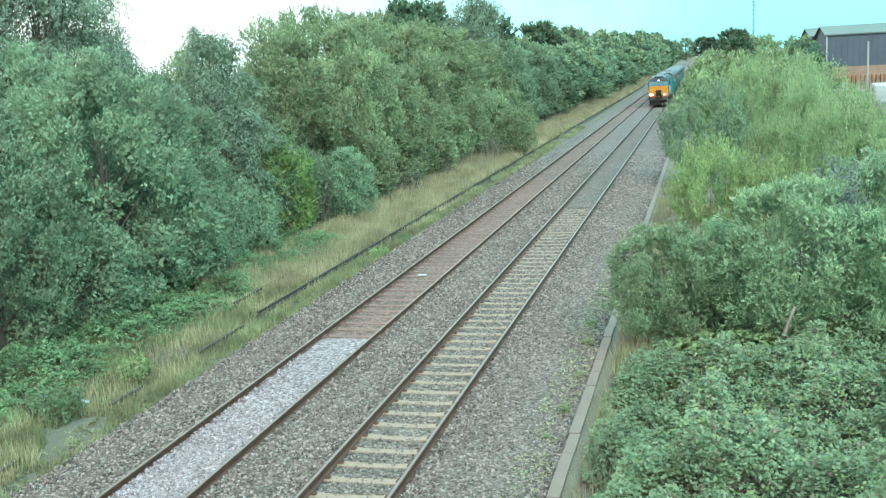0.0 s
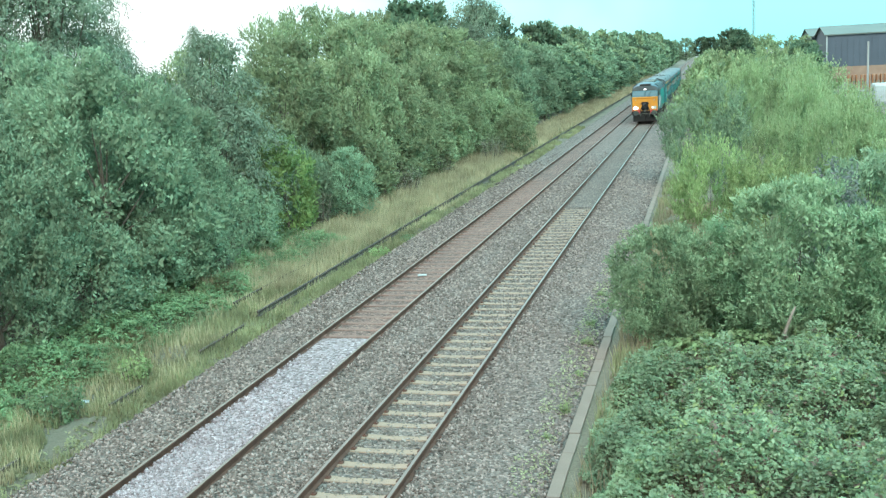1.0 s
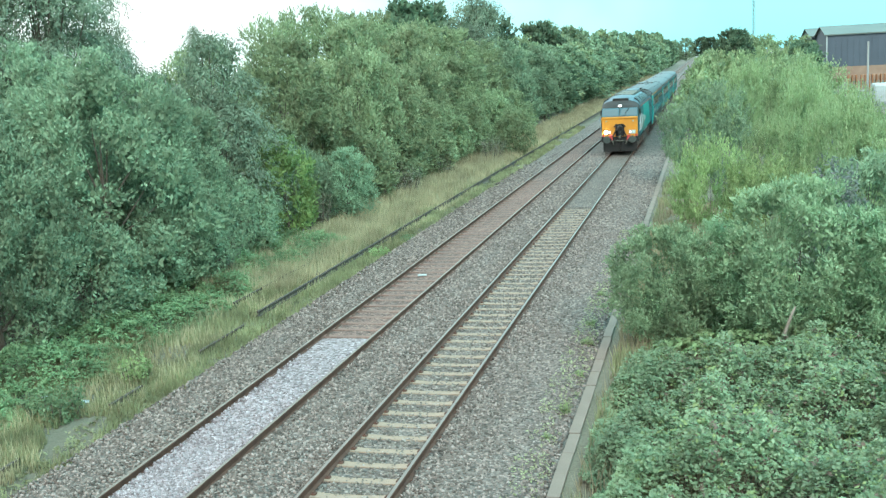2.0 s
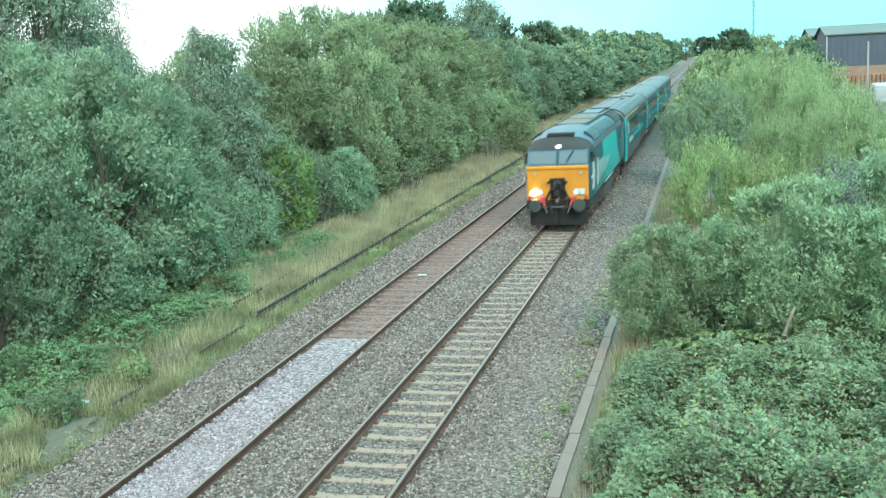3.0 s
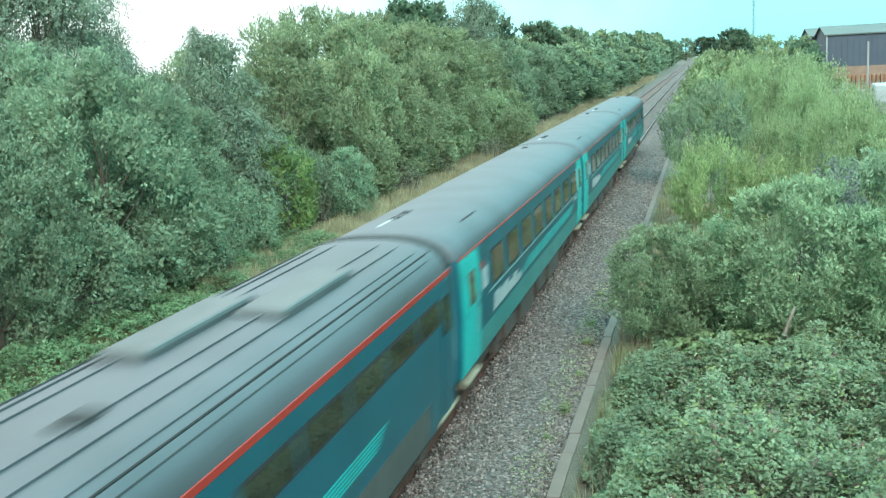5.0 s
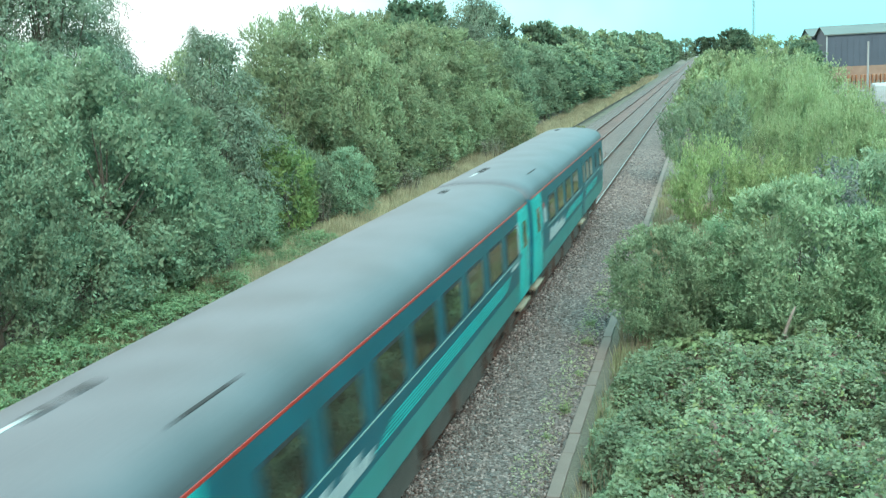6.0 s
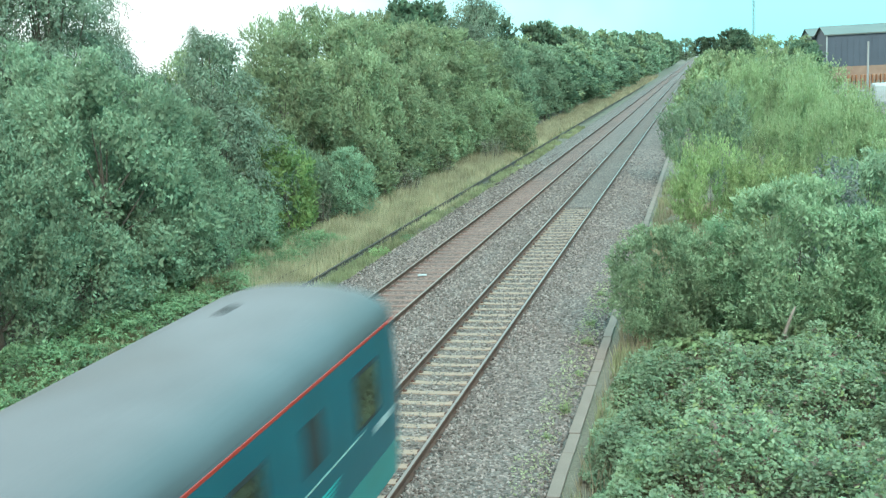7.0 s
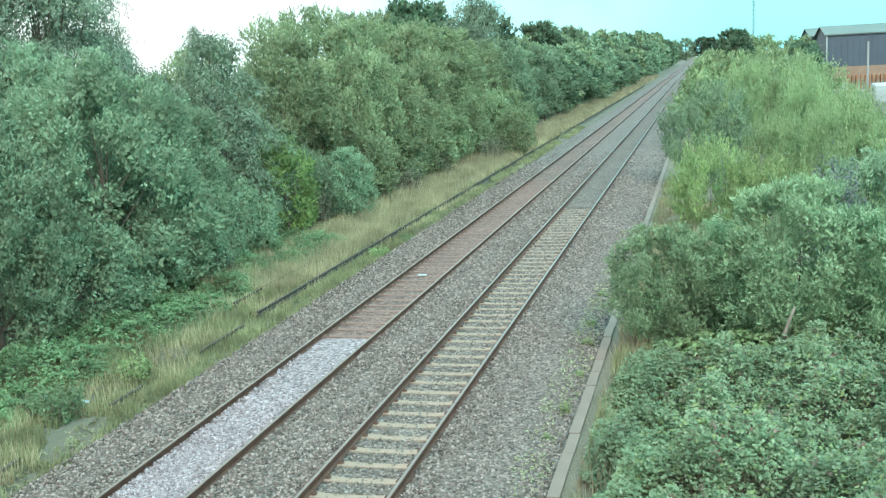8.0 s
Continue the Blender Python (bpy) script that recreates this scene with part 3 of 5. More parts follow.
F_WAND = [plant_kind("wand", M_OLIVE, 3.6, 9.0, 17000, 0.19, 2.6, z0=0.3) for _ in range(2)]
F_BIRCH = [plant_kind("birch", M_BIRCH, 3.0, 9.0, 18000, 0.14, 2.6, z0=0.3) for _ in range(2)]
F_BIRCHTALL = [plant_kind("birch", M_BIRCH, 4.2, 13.5, 46000, 0.14, 2.6, z0=1.5) for _ in range(2)]
F_DARK = [plant_kind("oak", M_DARKLEAF, 3.5, 9.0, 4200, 0.46) for _ in range(2)]
F_FAR = [plant_kind("sallow", M_SALLOW, 3.5, 8.0, 5600, 0.34, z0=0.1) for _ in range(2)]
F_FARTHEST = [plant_kind("broad", m, 3.5, 8.0, 1300, 0.80, z0=0.1) for m in (M_SALLOW, M_OLIVE, M_DARKLEAF)]
F_FAROLIVE = [plant_kind("broad", M_OLIVE, 3.5, 8.0, 5600, 0.34, z0=0.1) for _ in range(2)]
F_LIME = plant_kind("broad", M_LIMEBUSH, 1.5, 3.6, 5000, 0.15, 2.0, z0=0.1)
F_OSIER = [plant_kind("osier", M_OSIER, 2.6, 4.2, 11000, 0.16, 3.0, z0=0.1) for _ in range(2)]
F_OSIERLIME = plant_kind("osier", M_LIME, 2.2, 3.0, 9500, 0.14, 2.8, z0=0.05)
F_WILLOW = [plant_kind("willow", M_WILLOW, 2.0, 4.0, 26000, 0.105, 2.6, z0=0.1) for _ in range(2)]
F_WILLOWSMALL = plant_kind("sallow", M_SALLOW, 2.0, 4.0, 9000, 0.15, 2.6, z0=0.1)
F_FARSHOOT = plant_kind("osier", M_OSIER, 3.0, 5.6, 4200, 0.34, 2.6, z0=0.1)
F_SALLOWBUSH = plant_kind("osier", M_SALLOW, 2.6, 4.6, 11000, 0.16, 3.0, z0=0.05)

F_WEED = shoots_kind(M_WEEDLEAF, 0.8, 1.0, 60, 26, 0.10, 1.8)
F_LIMEWEED = shoots_kind(M_LIME, 0.5, 0.9, 36, 24, 0.09, 1.8)
F_REED = shoots_kind(M_SEEDHEAD, 1.0, 1.7, 70, 26, 0.11, 3.4, dome=0.2)
F_BUDDLEIA = shoots_kind(M_MAUVE, 1.1, 3.4, 70, 60, 0.15, 2.6)


LABELS = {"s": "grey-green bushy sallow tree, dense down to the ground", "o": "olive-green broadleaf tree, dense down to the grass", "g": "mid-green rounded tree, leafy down to the grass", "w": "tall olive-green tree with upright shoots at its crown", "b": "drooping grey-green birch tree at the lineside"}


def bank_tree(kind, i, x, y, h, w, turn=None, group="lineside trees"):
    f = {"s": F_SALLOW if y < 43 else F_SALLOWMID, "o": F_OLIVE, "g": F_GREEN, "w": F_WAND, "b": F_BIRCH if h < 11 or y > 90 else F_BIRCHTALL}[kind]
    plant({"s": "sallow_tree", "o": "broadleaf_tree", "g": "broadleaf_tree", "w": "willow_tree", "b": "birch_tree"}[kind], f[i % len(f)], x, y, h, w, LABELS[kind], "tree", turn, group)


def make_left_bank():
    rows = [
        ("s", 0, -13.2, 19.0, 6.4, 2.6), ("s", 2, -12.9, 24.2, 6.3, 2.3), ("s", 1, -13.4, 30.6, 8.0, 3.4), ("s", 2, -16.6, 26.5, 8.2, 3.4), ("s", 0, -17.6, 34.0, 8.5, 3.2),
        ("s", 0, -13.9, 36.2, 6.6, 2.4), ("b", 0, -14.5, 41.5, 8.8, 3.1), ("b", 1, -13.7, 40.2, 6.8, 2.1), ("b", 1, -15.6, 38.5, 7.6, 2.2),
        ("o", 0, -14.6, 49.0, 8.8, 2.9), ("o", 1, -13.2, 51.0, 6.4, 2.2), ("w", 0, -17.6, 62.0, 10.6, 3.6), ("w", 1, -18.4, 58.5, 10.0, 3.2), ("w", 1, -16.6, 70.0, 10.2, 3.4), ("w", 0, -16.2, 65.5, 10.2, 3.2),
        ("g", 0, -13.6, 58.0, 9.6, 2.9), ("g", 1, -12.6, 63.0, 7.0, 2.4), ("g", 1, -13.4, 68.5, 9.6, 3.0), ("o", 0, -12.5, 74.5, 7.6, 2.6), ("o", 1, -13.6, 81.5, 9.6, 3.2), ("o", 1, -13.2, 89.5, 8.8, 3.0),
        ("b", 1, -17.0, 108.0, 14.6, 4.6), ("b", 0, -15.6, 99.0, 10.6, 3.6),
        ("s", 0, -13.6, 106.0, 8.8, 3.6), ("s", 1, -13.0, 116.0, 8.6, 3.6), ("s", 0, -13.2, 126.0, 8.4, 3.8),
        ("b", 0, -20.6, 39.0, 14.2, 4.0), ("b", 1, -22.4, 42.5, 13.6, 4.0), ("b", 1, -23.0, 35.0, 14.0, 4.2), ("b", 1, -21.0, 44.5, 9.8, 2.0), ("b", 0, -19.4, 50.0, 9.6, 1.0),
        ("o", 0, -20.0, 51.5, 8.8, 3.0), ("w", 0, -19.5, 80.0, 11.0, 4.0), ("w", 1, -18.5, 90.0, 10.6, 4.0),
    ]
    for r in rows:
        bank_tree(*r)
    # low growth that closes the foot of the trees
    for i, (x, y, h, w) in enumerate([(-12.0, 27.2, 3.2, 1.9), (-11.9, 32.2, 3.0, 1.8), (-12.4, 35.0, 3.4, 1.8), (-12.3, 38.6, 3.0, 1.7), (-12.9, 46.6, 3.6, 1.7), (-12.4, 54.5, 3.6, 2.0), (-12.0, 60.0, 3.6, 2.0), (-11.8, 66.0, 3.8, 2.0), (-12.0, 71.5, 4.4, 2.2), (-11.8, 78.5, 4.2, 2.2), (-11.8, 86.0, 4.8, 2.4), (-11.6, 95.0, 4.6, 2.4)]):
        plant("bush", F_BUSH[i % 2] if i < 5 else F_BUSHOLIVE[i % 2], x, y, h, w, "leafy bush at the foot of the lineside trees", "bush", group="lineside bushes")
    for i, (x, y, h, w) in enumerate([(-24, 108, 13.6, 4.4), (-25, 118, 14.0, 4.8), (-21, 132, 13.5, 4.5)]):
        plant("oak_tree", F_DARK[i % 2], x, y, h, w, "dark green tree behind the lineside trees", "tree")
    y, k = 130.0, 0
    while y < 640:
        for x, h in ((-13.5, 8.0), (-20.0, 11.0)):
            f = (F_FAR + F_FAROLIVE + F_DARK)[(k * 5 + int(x)) % 6] if y < 240 else F_FARTHEST[(k * 5 + int(x)) % 3]
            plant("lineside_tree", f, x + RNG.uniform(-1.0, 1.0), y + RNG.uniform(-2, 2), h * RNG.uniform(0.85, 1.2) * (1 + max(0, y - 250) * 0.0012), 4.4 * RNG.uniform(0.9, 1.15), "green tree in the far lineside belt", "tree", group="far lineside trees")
            k += 1
        y += 7.5 if y < 250 else 11
    for i, x in enumerate(range(-30, 34, 8)):
        plant("lineside_tree", (F_DARK + F_FAR)[i % 4], x + RNG.uniform(-2, 2), 800 + RNG.uniform(-12, 12), 15 * RNG.uniform(0.85, 1.2), 7.0, "green tree in the far lineside belt", "tree", group="far lineside trees")
    plant("bush", F_LIME, -12.0, 42.6, 4.3, 1.4, "bright yellow-green bush at the edge of the trees", "bush")
    plant("bush", F_WILLOWSMALL, -11.2, 48.2, 3.4, 1.5, "grey-green willow bush at the edge of the trees", "bush")
    plant("bush", F_BUSHOLIVE[0], -8.3, 79.5, 3.6, 1.5, "dull green bush growing over the disused rail", "bush")


def make_right_bank():
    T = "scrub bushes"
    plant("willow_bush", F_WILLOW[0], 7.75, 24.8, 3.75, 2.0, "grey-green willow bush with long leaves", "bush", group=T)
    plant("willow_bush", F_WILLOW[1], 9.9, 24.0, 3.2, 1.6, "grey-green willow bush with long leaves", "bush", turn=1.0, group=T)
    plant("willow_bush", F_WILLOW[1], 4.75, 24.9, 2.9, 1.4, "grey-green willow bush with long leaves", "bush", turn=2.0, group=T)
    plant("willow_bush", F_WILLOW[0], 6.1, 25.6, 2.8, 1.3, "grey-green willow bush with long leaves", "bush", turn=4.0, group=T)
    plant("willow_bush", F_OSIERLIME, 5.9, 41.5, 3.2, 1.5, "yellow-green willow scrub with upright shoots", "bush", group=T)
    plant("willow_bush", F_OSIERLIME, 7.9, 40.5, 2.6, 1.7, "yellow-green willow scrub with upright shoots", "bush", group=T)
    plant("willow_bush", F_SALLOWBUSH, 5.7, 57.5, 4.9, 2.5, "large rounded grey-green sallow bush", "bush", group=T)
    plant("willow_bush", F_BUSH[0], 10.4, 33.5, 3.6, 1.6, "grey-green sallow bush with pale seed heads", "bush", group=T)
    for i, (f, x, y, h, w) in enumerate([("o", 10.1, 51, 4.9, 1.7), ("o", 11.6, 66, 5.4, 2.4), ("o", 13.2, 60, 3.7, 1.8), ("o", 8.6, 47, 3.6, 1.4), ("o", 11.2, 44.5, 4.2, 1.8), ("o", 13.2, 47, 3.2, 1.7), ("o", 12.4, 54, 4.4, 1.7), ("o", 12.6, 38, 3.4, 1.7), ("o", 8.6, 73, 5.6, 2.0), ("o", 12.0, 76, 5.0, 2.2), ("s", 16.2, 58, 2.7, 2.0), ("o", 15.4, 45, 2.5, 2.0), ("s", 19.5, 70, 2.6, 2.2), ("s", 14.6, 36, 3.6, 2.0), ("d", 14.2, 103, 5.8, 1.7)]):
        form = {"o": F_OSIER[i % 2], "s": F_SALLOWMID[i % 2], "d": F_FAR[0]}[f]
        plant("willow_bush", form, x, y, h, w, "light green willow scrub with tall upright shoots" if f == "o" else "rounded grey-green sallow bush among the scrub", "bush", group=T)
    y, k = 78.0, 0
    while y < 430:
        for x in (6.8, 12.5):
            f = (F_FARSHOOT, F_FAR[0], F_FARSHOOT, F_FAROLIVE[1], F_FARSHOOT)[k % 5] if y < 210 else F_FARTHEST[k % 2]
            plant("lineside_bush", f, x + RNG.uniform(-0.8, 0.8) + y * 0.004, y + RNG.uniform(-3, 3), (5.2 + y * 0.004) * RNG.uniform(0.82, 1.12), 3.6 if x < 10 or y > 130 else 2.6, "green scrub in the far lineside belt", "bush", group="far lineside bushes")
            k += 1
        y += 9 if y < 200 else 15
    for i, (x, y, h, w) in enumerate([(10.2, 170, 9.6, 3.6), (15.5, 185, 8.6, 4.0), (20.0, 175, 8.2, 3.6), (13, 230, 9.4, 5), (17.0, 135, 7.0, 3.4)]):
        plant("oak_tree", F_DARK[0] if i in (0, 4) else F_FAROLIVE[i % 2], x, y, h, w, "rounded green tree above the scrub", "tree")


def thicket(name, mat, n, xr, yr, low, amp, leaf, label, category):
    """A low tangled sheet of three-part leaves on the bank."""
    x = RNG.uniform(xr[0], xr[1], n)
    y = RNG.uniform(yr[0], yr[1], n)
    top = np.array([low + amp * noise.noise((a * 0.7, b * 0.6, 1)) + 0.6 * amp * noise.noise((a * 1.9, b * 1.7, 4)) + 0.3 * amp * noise.noise((a * 4.5, b * 4.2, 11)) for a, b in zip(x, y)])
    edge = np.minimum(np.minimum(x - xr[0], xr[1] - x), np.minimum(y - yr[0], yr[1] - y))
    edge = edge + 0.5 * np.array([noise.noise((a * 0.9, b * 0.9, 7)) for a, b in zip(x, y)])
    keep = edge > 0
    x, y, top, edge = x[keep], y[keep], top[keep], edge[keep]
    n = len(x)
    top = np.maximum(0.08, top * np.clip(edge / 0.9, 0.2, 1))
    g = np.array([support_height(a, b) for a, b in zip(x, y)])
    z = g + top * RNG.uniform(0.35, 1.0, n) ** 0.5
    P = np.stack([x, y, z], 1)
    Q = []
    for a in (0.0, 2.1, -2.1):
        Q.append(P + np.stack([leaf * 0.45 * np.cos(a + x * 50), leaf * 0.45 * np.sin(a + x * 50), 0.02 * RNG.normal(size=n)], 1))
    V = leaf_quads(np.concatenate(Q), leaf, 1.45, up=1.6)
    tagged(new(name, quads_mesh(name, V, mat)), label, category, kind="stuff")


def grass_blades(name, mat, n, xr, yr, height, label, clump=0.0, spread=0.10, cond=None):
    u = RNG.random(n) ** 1.4
    x, y = RNG.uniform(xr[0], xr[1], n), yr[0] + (yr[1] - yr[0]) * u
    if clump:
        keep = np.array([noise.noise((a * 0.8, b * 0.45, clump)) > -0.05 for a, b in zip(x, y)])
        x, y = x[keep], y[keep]
    n = len(x)
    z = np.array([max(ground_height(a, b), -0.6) for a, b in zip(x, y)])
    P = np.stack([x, y, z], 1)
    h = height * RNG.uniform(0.45, 1.2, n)
    a = RNG.uniform(0, 6.28, n)
    w = 0.012 + 0.0006 * (y - yr[0])
    side = np.stack([np.cos(a) * w, np.sin(a) * w, np.zeros(n)], 1)
    tip = P + np.stack([RNG.normal(size=n) * spread * h * 2, RNG.normal(size=n) * spread * h * 2, h], 1)
    V = np.stack([P - side, P + side, tip], 1).reshape(-1, 3)
    return tagged(new(name, quads_mesh(name, V, mat, 3)), label, "grass", kind="stuff")


# ---- the train ----
def side_profile(w, zb, zc):
    """Body side as (half width, height): tumblehome, upright, leaning in at the cantrail."""
    return [(w * 0.955, zb), (w * 0.985, zb + 0.25 * (zc - zb)), (w, zb + 0.5 * (zc - zb)), (w * 0.995, zb + 0.75 * (zc - zb)), (w * 0.97, zc)]


def side_x(w, zb, zc, z):
    pr = side_profile(w, zb, zc)
    return float(np.interp(z, [p[1] for p in pr], [p[0] for p in pr]))


def side_ring(w, zb, zc, y, sgn):
    return [(sgn * px, y, pz) for px, pz in side_profile(w, zb, zc)]


def roof_ring(w, zc, zt, y, n=16):
    out = []
    for i in range(n + 1):
        a = math.pi * i / n
        c, s = math.cos(a), math.sin(a)
        out.append((-w * 0.97 * math.copysign(abs(c) ** 0.8, c), y, zc + (zt - zc) * s ** 0.85))
    return out


class Shell:
    """The measures of one vehicle's body, to lay patches on its side and roof."""

    def __init__(self, e, L, W, zb, zc, zt):
        self.e, self.L, self.W, self.zb, self.zc, self.zt = e, L, W, zb, zc, zt

    def patch(self, name, mat, y0, y1, z0, z1, sgn, out=0.006, slant=0.0, parent=None, label="", deep=0.03):
        """A thin plate that follows the side; slant moves its top along."""
        rows = 5
        zs = [z0 + (z1 - z0) * i / rows for i in range(rows + 1)]
        rings = []
        for i, z in enumerate(zs):
            x = side_x(self.W, self.zb, self.zc, z)
            k = slant * i / rows
            a, b = sgn * (x - deep), sgn * (x + out)
            rings.append([(a, y0 + k, z), (b, y0 + k, z), (b, y1 + k, z), (a, y1 + k, z)])
        return part(name, loft(rings, smooth=False, cap0=True, cap1=True, close=True), mat, parent or self.e, label)

    def sheet(self, name, mat, rows, sgn, out=0.006, label="", deep=0.03):
        """A painted area of the side with shaped ends: rows of (height, start, end)."""
        rings = []
        for z, y0, y1 in rows:
            x = side_x(self.W, self.zb, self.zc, z)
            a, b = sgn * (x - deep), sgn * (x + out)
            rings.append([(a, y0, z), (b, y0, z), (b, y1, z), (a, y1, z)])
        return part(name, loft(rings, smooth=False, cap0=True, cap1=True, close=True), mat, self.e, label)

    def pane(self, y0, y1, z0, z1, sgn, name="window"):
        """A window: a dark frame proud of the side, glass set in it."""
        f = self.patch(name, M_BLACK, y0 - 0.05, y1 + 0.05, z0 - 0.05, z1 + 0.05, sgn, 0.008, label="black-framed carriage window")
        g = self.patch("pane", M_WINDOW, y0, y1, z0, z1, sgn, 0.014, parent=f, label="dark tinted glass")
        return f

    def roof_point(self, a, y, lift=0.0):
        c, s = math.cos(a), math.sin(a)
        return Vector((self.W * 0.97 * math.copysign(abs(c) ** 0.8, c), y, self.zc + (self.zt - self.zc) * max(s, 0) ** 0.85 + lift))

    def roof_strip(self, name, mat, a0, a1, y0, y1, lift=0.02, parent=None, label="", n=5):
        """A plate laid on the roof between two angles round it."""
        rings = []
        for i in range(n + 1):
            a = radians(a0 + (a1 - a0) * i / n)
            p, q = self.roof_point(a, y0, lift), self.roof_point(a, y1, lift)
            rings.append([p - Vector((0, 0, 0.05)), p, q, q - Vector((0, 0, 0.05))])
        return part(name, loft(rings, smooth=False, cap0=True, cap1=True, close=True), mat, parent or self.e, label)


def bogie(e, yb, base=2.6, r=0.46):
    b = part("bogie", box(-1.05, 1.05, yb - base / 2 - 0.5, yb + base / 2 + 0.5, 0.46, 0.66, 0.05), M_UNDER, e, "brown bogie frame")
    axles = (-base / 2, base / 2) if base < 3 else (-base / 2, 0.0, base / 2)
    for dy in axles:
        for s in (-0.7525, 0.7525):
            bm = tube((s - 0.065, yb + dy, r), (s + 0.065, yb + dy, r), r, seg=24)
            add_tube(bm, (s - 0.09, yb + dy, r), (s + 0.09, yb + dy, r), r * 0.35, seg=14)
            part("wheel", bm, M_RUST, b, "steel wheel")
        for s in (-1, 1):
            part("axlebox", box(s - 0.15, s + 0.15, yb + dy - 0.18, yb + dy + 0.18, 0.32, 0.64, 0.03), M_UNDER, b)
            bm = tube((s * 1.08, yb + dy + 0.4, 0.5), (s * 1.08, yb + dy + 0.4, 0.95), 0.09, seg=8)
            part("spring", bm, M_UNDER, b)


def coach_shell(e, L, zt, ribbed=False):
    W, zb, zc = 1.40, (0.78 if ribbed else 1.0), 3.24
    sh = Shell(e, L, W, zb, zc, zt)
    ys = [0.0, 0.05, 0.14, 0.5, L * 0.25, L * 0.5, L * 0.75, L - 0.5, L - 0.14, L - 0.05, L]
    sc = [0.90, 0.955, 0.985, 1, 1, 1, 1, 1, 0.985, 0.955, 0.90]
    tz = [zt - 0.16, zt - 0.08, zt - 0.03, zt, zt, zt, zt, zt, zt - 0.03, zt - 0.08, zt - 0.16]
    part("roof", loft([roof_ring(W * s, zc, t, y) for y, s, t in zip(ys, sc, tz)]), M_ROOF, e, "weathered grey roof")
    for sg in (-1, 1):
        part("body_side", loft([side_ring(W * s, zb, zc, y, sg) for y, s in zip(ys, sc)]), M_TEAL, e, "dark teal body side")
    for y, sg in ((0.0, -1), (L, 1)):
        s, t = 0.90, zt - 0.16
        ring = side_ring(W * s, zb, zc, y, -1) + roof_ring(W * s, zc, t, y)[1:-1] + side_ring(W * s, zb, zc, y, 1)[::-1]
        bm = bmesh.new()
        bm.faces.new([bm.verts.new(p) for p in ring])
        part("end_panel", bm, M_BLACK, e, "sooty black carriage end")
        part("gangway", box(-0.58, 0.58, min(y, y + sg * 0.19), max(y, y + sg * 0.19), 1.05, 3.2, 0.05), M_BLACK, e, "black rubber gangway")
    part("underframe", box(-1.12, 1.12, 0.3, L - 0.3, 0.80, 1.03), M_UNDER, e)
    for a, b, d in ((0.26, 0.33, 0.45), (0.36, 0.47, 0.35), (0.50, 0.58, 0.42), (0.61, 0.72, 0.36)):
        part("equipment_box", box(-1.22, 1.22, L * a, L * b, d, 0.82, 0.04), M_UNDER, e, "grimy underframe equipment box")
    for yb in (3.1, L - 3.1):
        bogie(e, yb)
    return sh


def door_end(sh, y0, y1, sgn, aqua=True):
    """A doorway bay: bright panel, the door with its droplight, handle and step."""
    if aqua:
        sh.patch("door_bay", M_AQUA, y0, y1, sh.zb + 0.03, sh.zc - 0.03, sgn, 0.004, label="bright turquoise doorway bay")
    m = (y0 + y1) / 2
    d = sh.patch("door", M_AQUA if aqua else M_TEAL, m - 0.38, m + 0.38, sh.zb + 0.06, sh.zc - 0.12, sgn, 0.016, label="passenger door")
    sh.patch("droplight", M_WINDOW, m - 0.26, m + 0.26, 2.25, 2.88, sgn, 0.022, parent=d, label="dark door window")
    sh.patch("handrail", M_PALETEAL, m + 0.44, m + 0.47, 1.6, 2.4, sgn, 0.03, label="pale grab rail")
    x0, x1 = sorted((sgn * 1.15, sgn * 1.38))
    part("footboard", box(x0, x1, m - 0.6, m + 0.6, 0.80, 0.85), M_STEP, sh.e, "footboard coloured pale for its gold-lit edge")


def pinstripes(sh, y0, y1, sgn):
    for i in range(5):
        z = 1.66 + i * 0.055
        sh.patch("pinstripe", M_AQUA, y0 + 0.18 * i, y1 + 0.10 * i, z, z + 0.030, sgn, 0.005, label="thin turquoise line")


def logo_bars(sh, y0, y1, sgn):
    """The operator's mark, as plain pale slanted shapes."""
    d = (y1 - y0) / 6
    for i in range(6):
        h = (0.36, 0.30, 0.34, 0.22, 0.30, 0.16)[i]
        sh.patch("mark", M_WHITE, y0 + d * i, y0 + d * (i + 0.86), 1.62, 1.62 + h, sgn, 0.005, slant=0.08, label="pale plain mark")


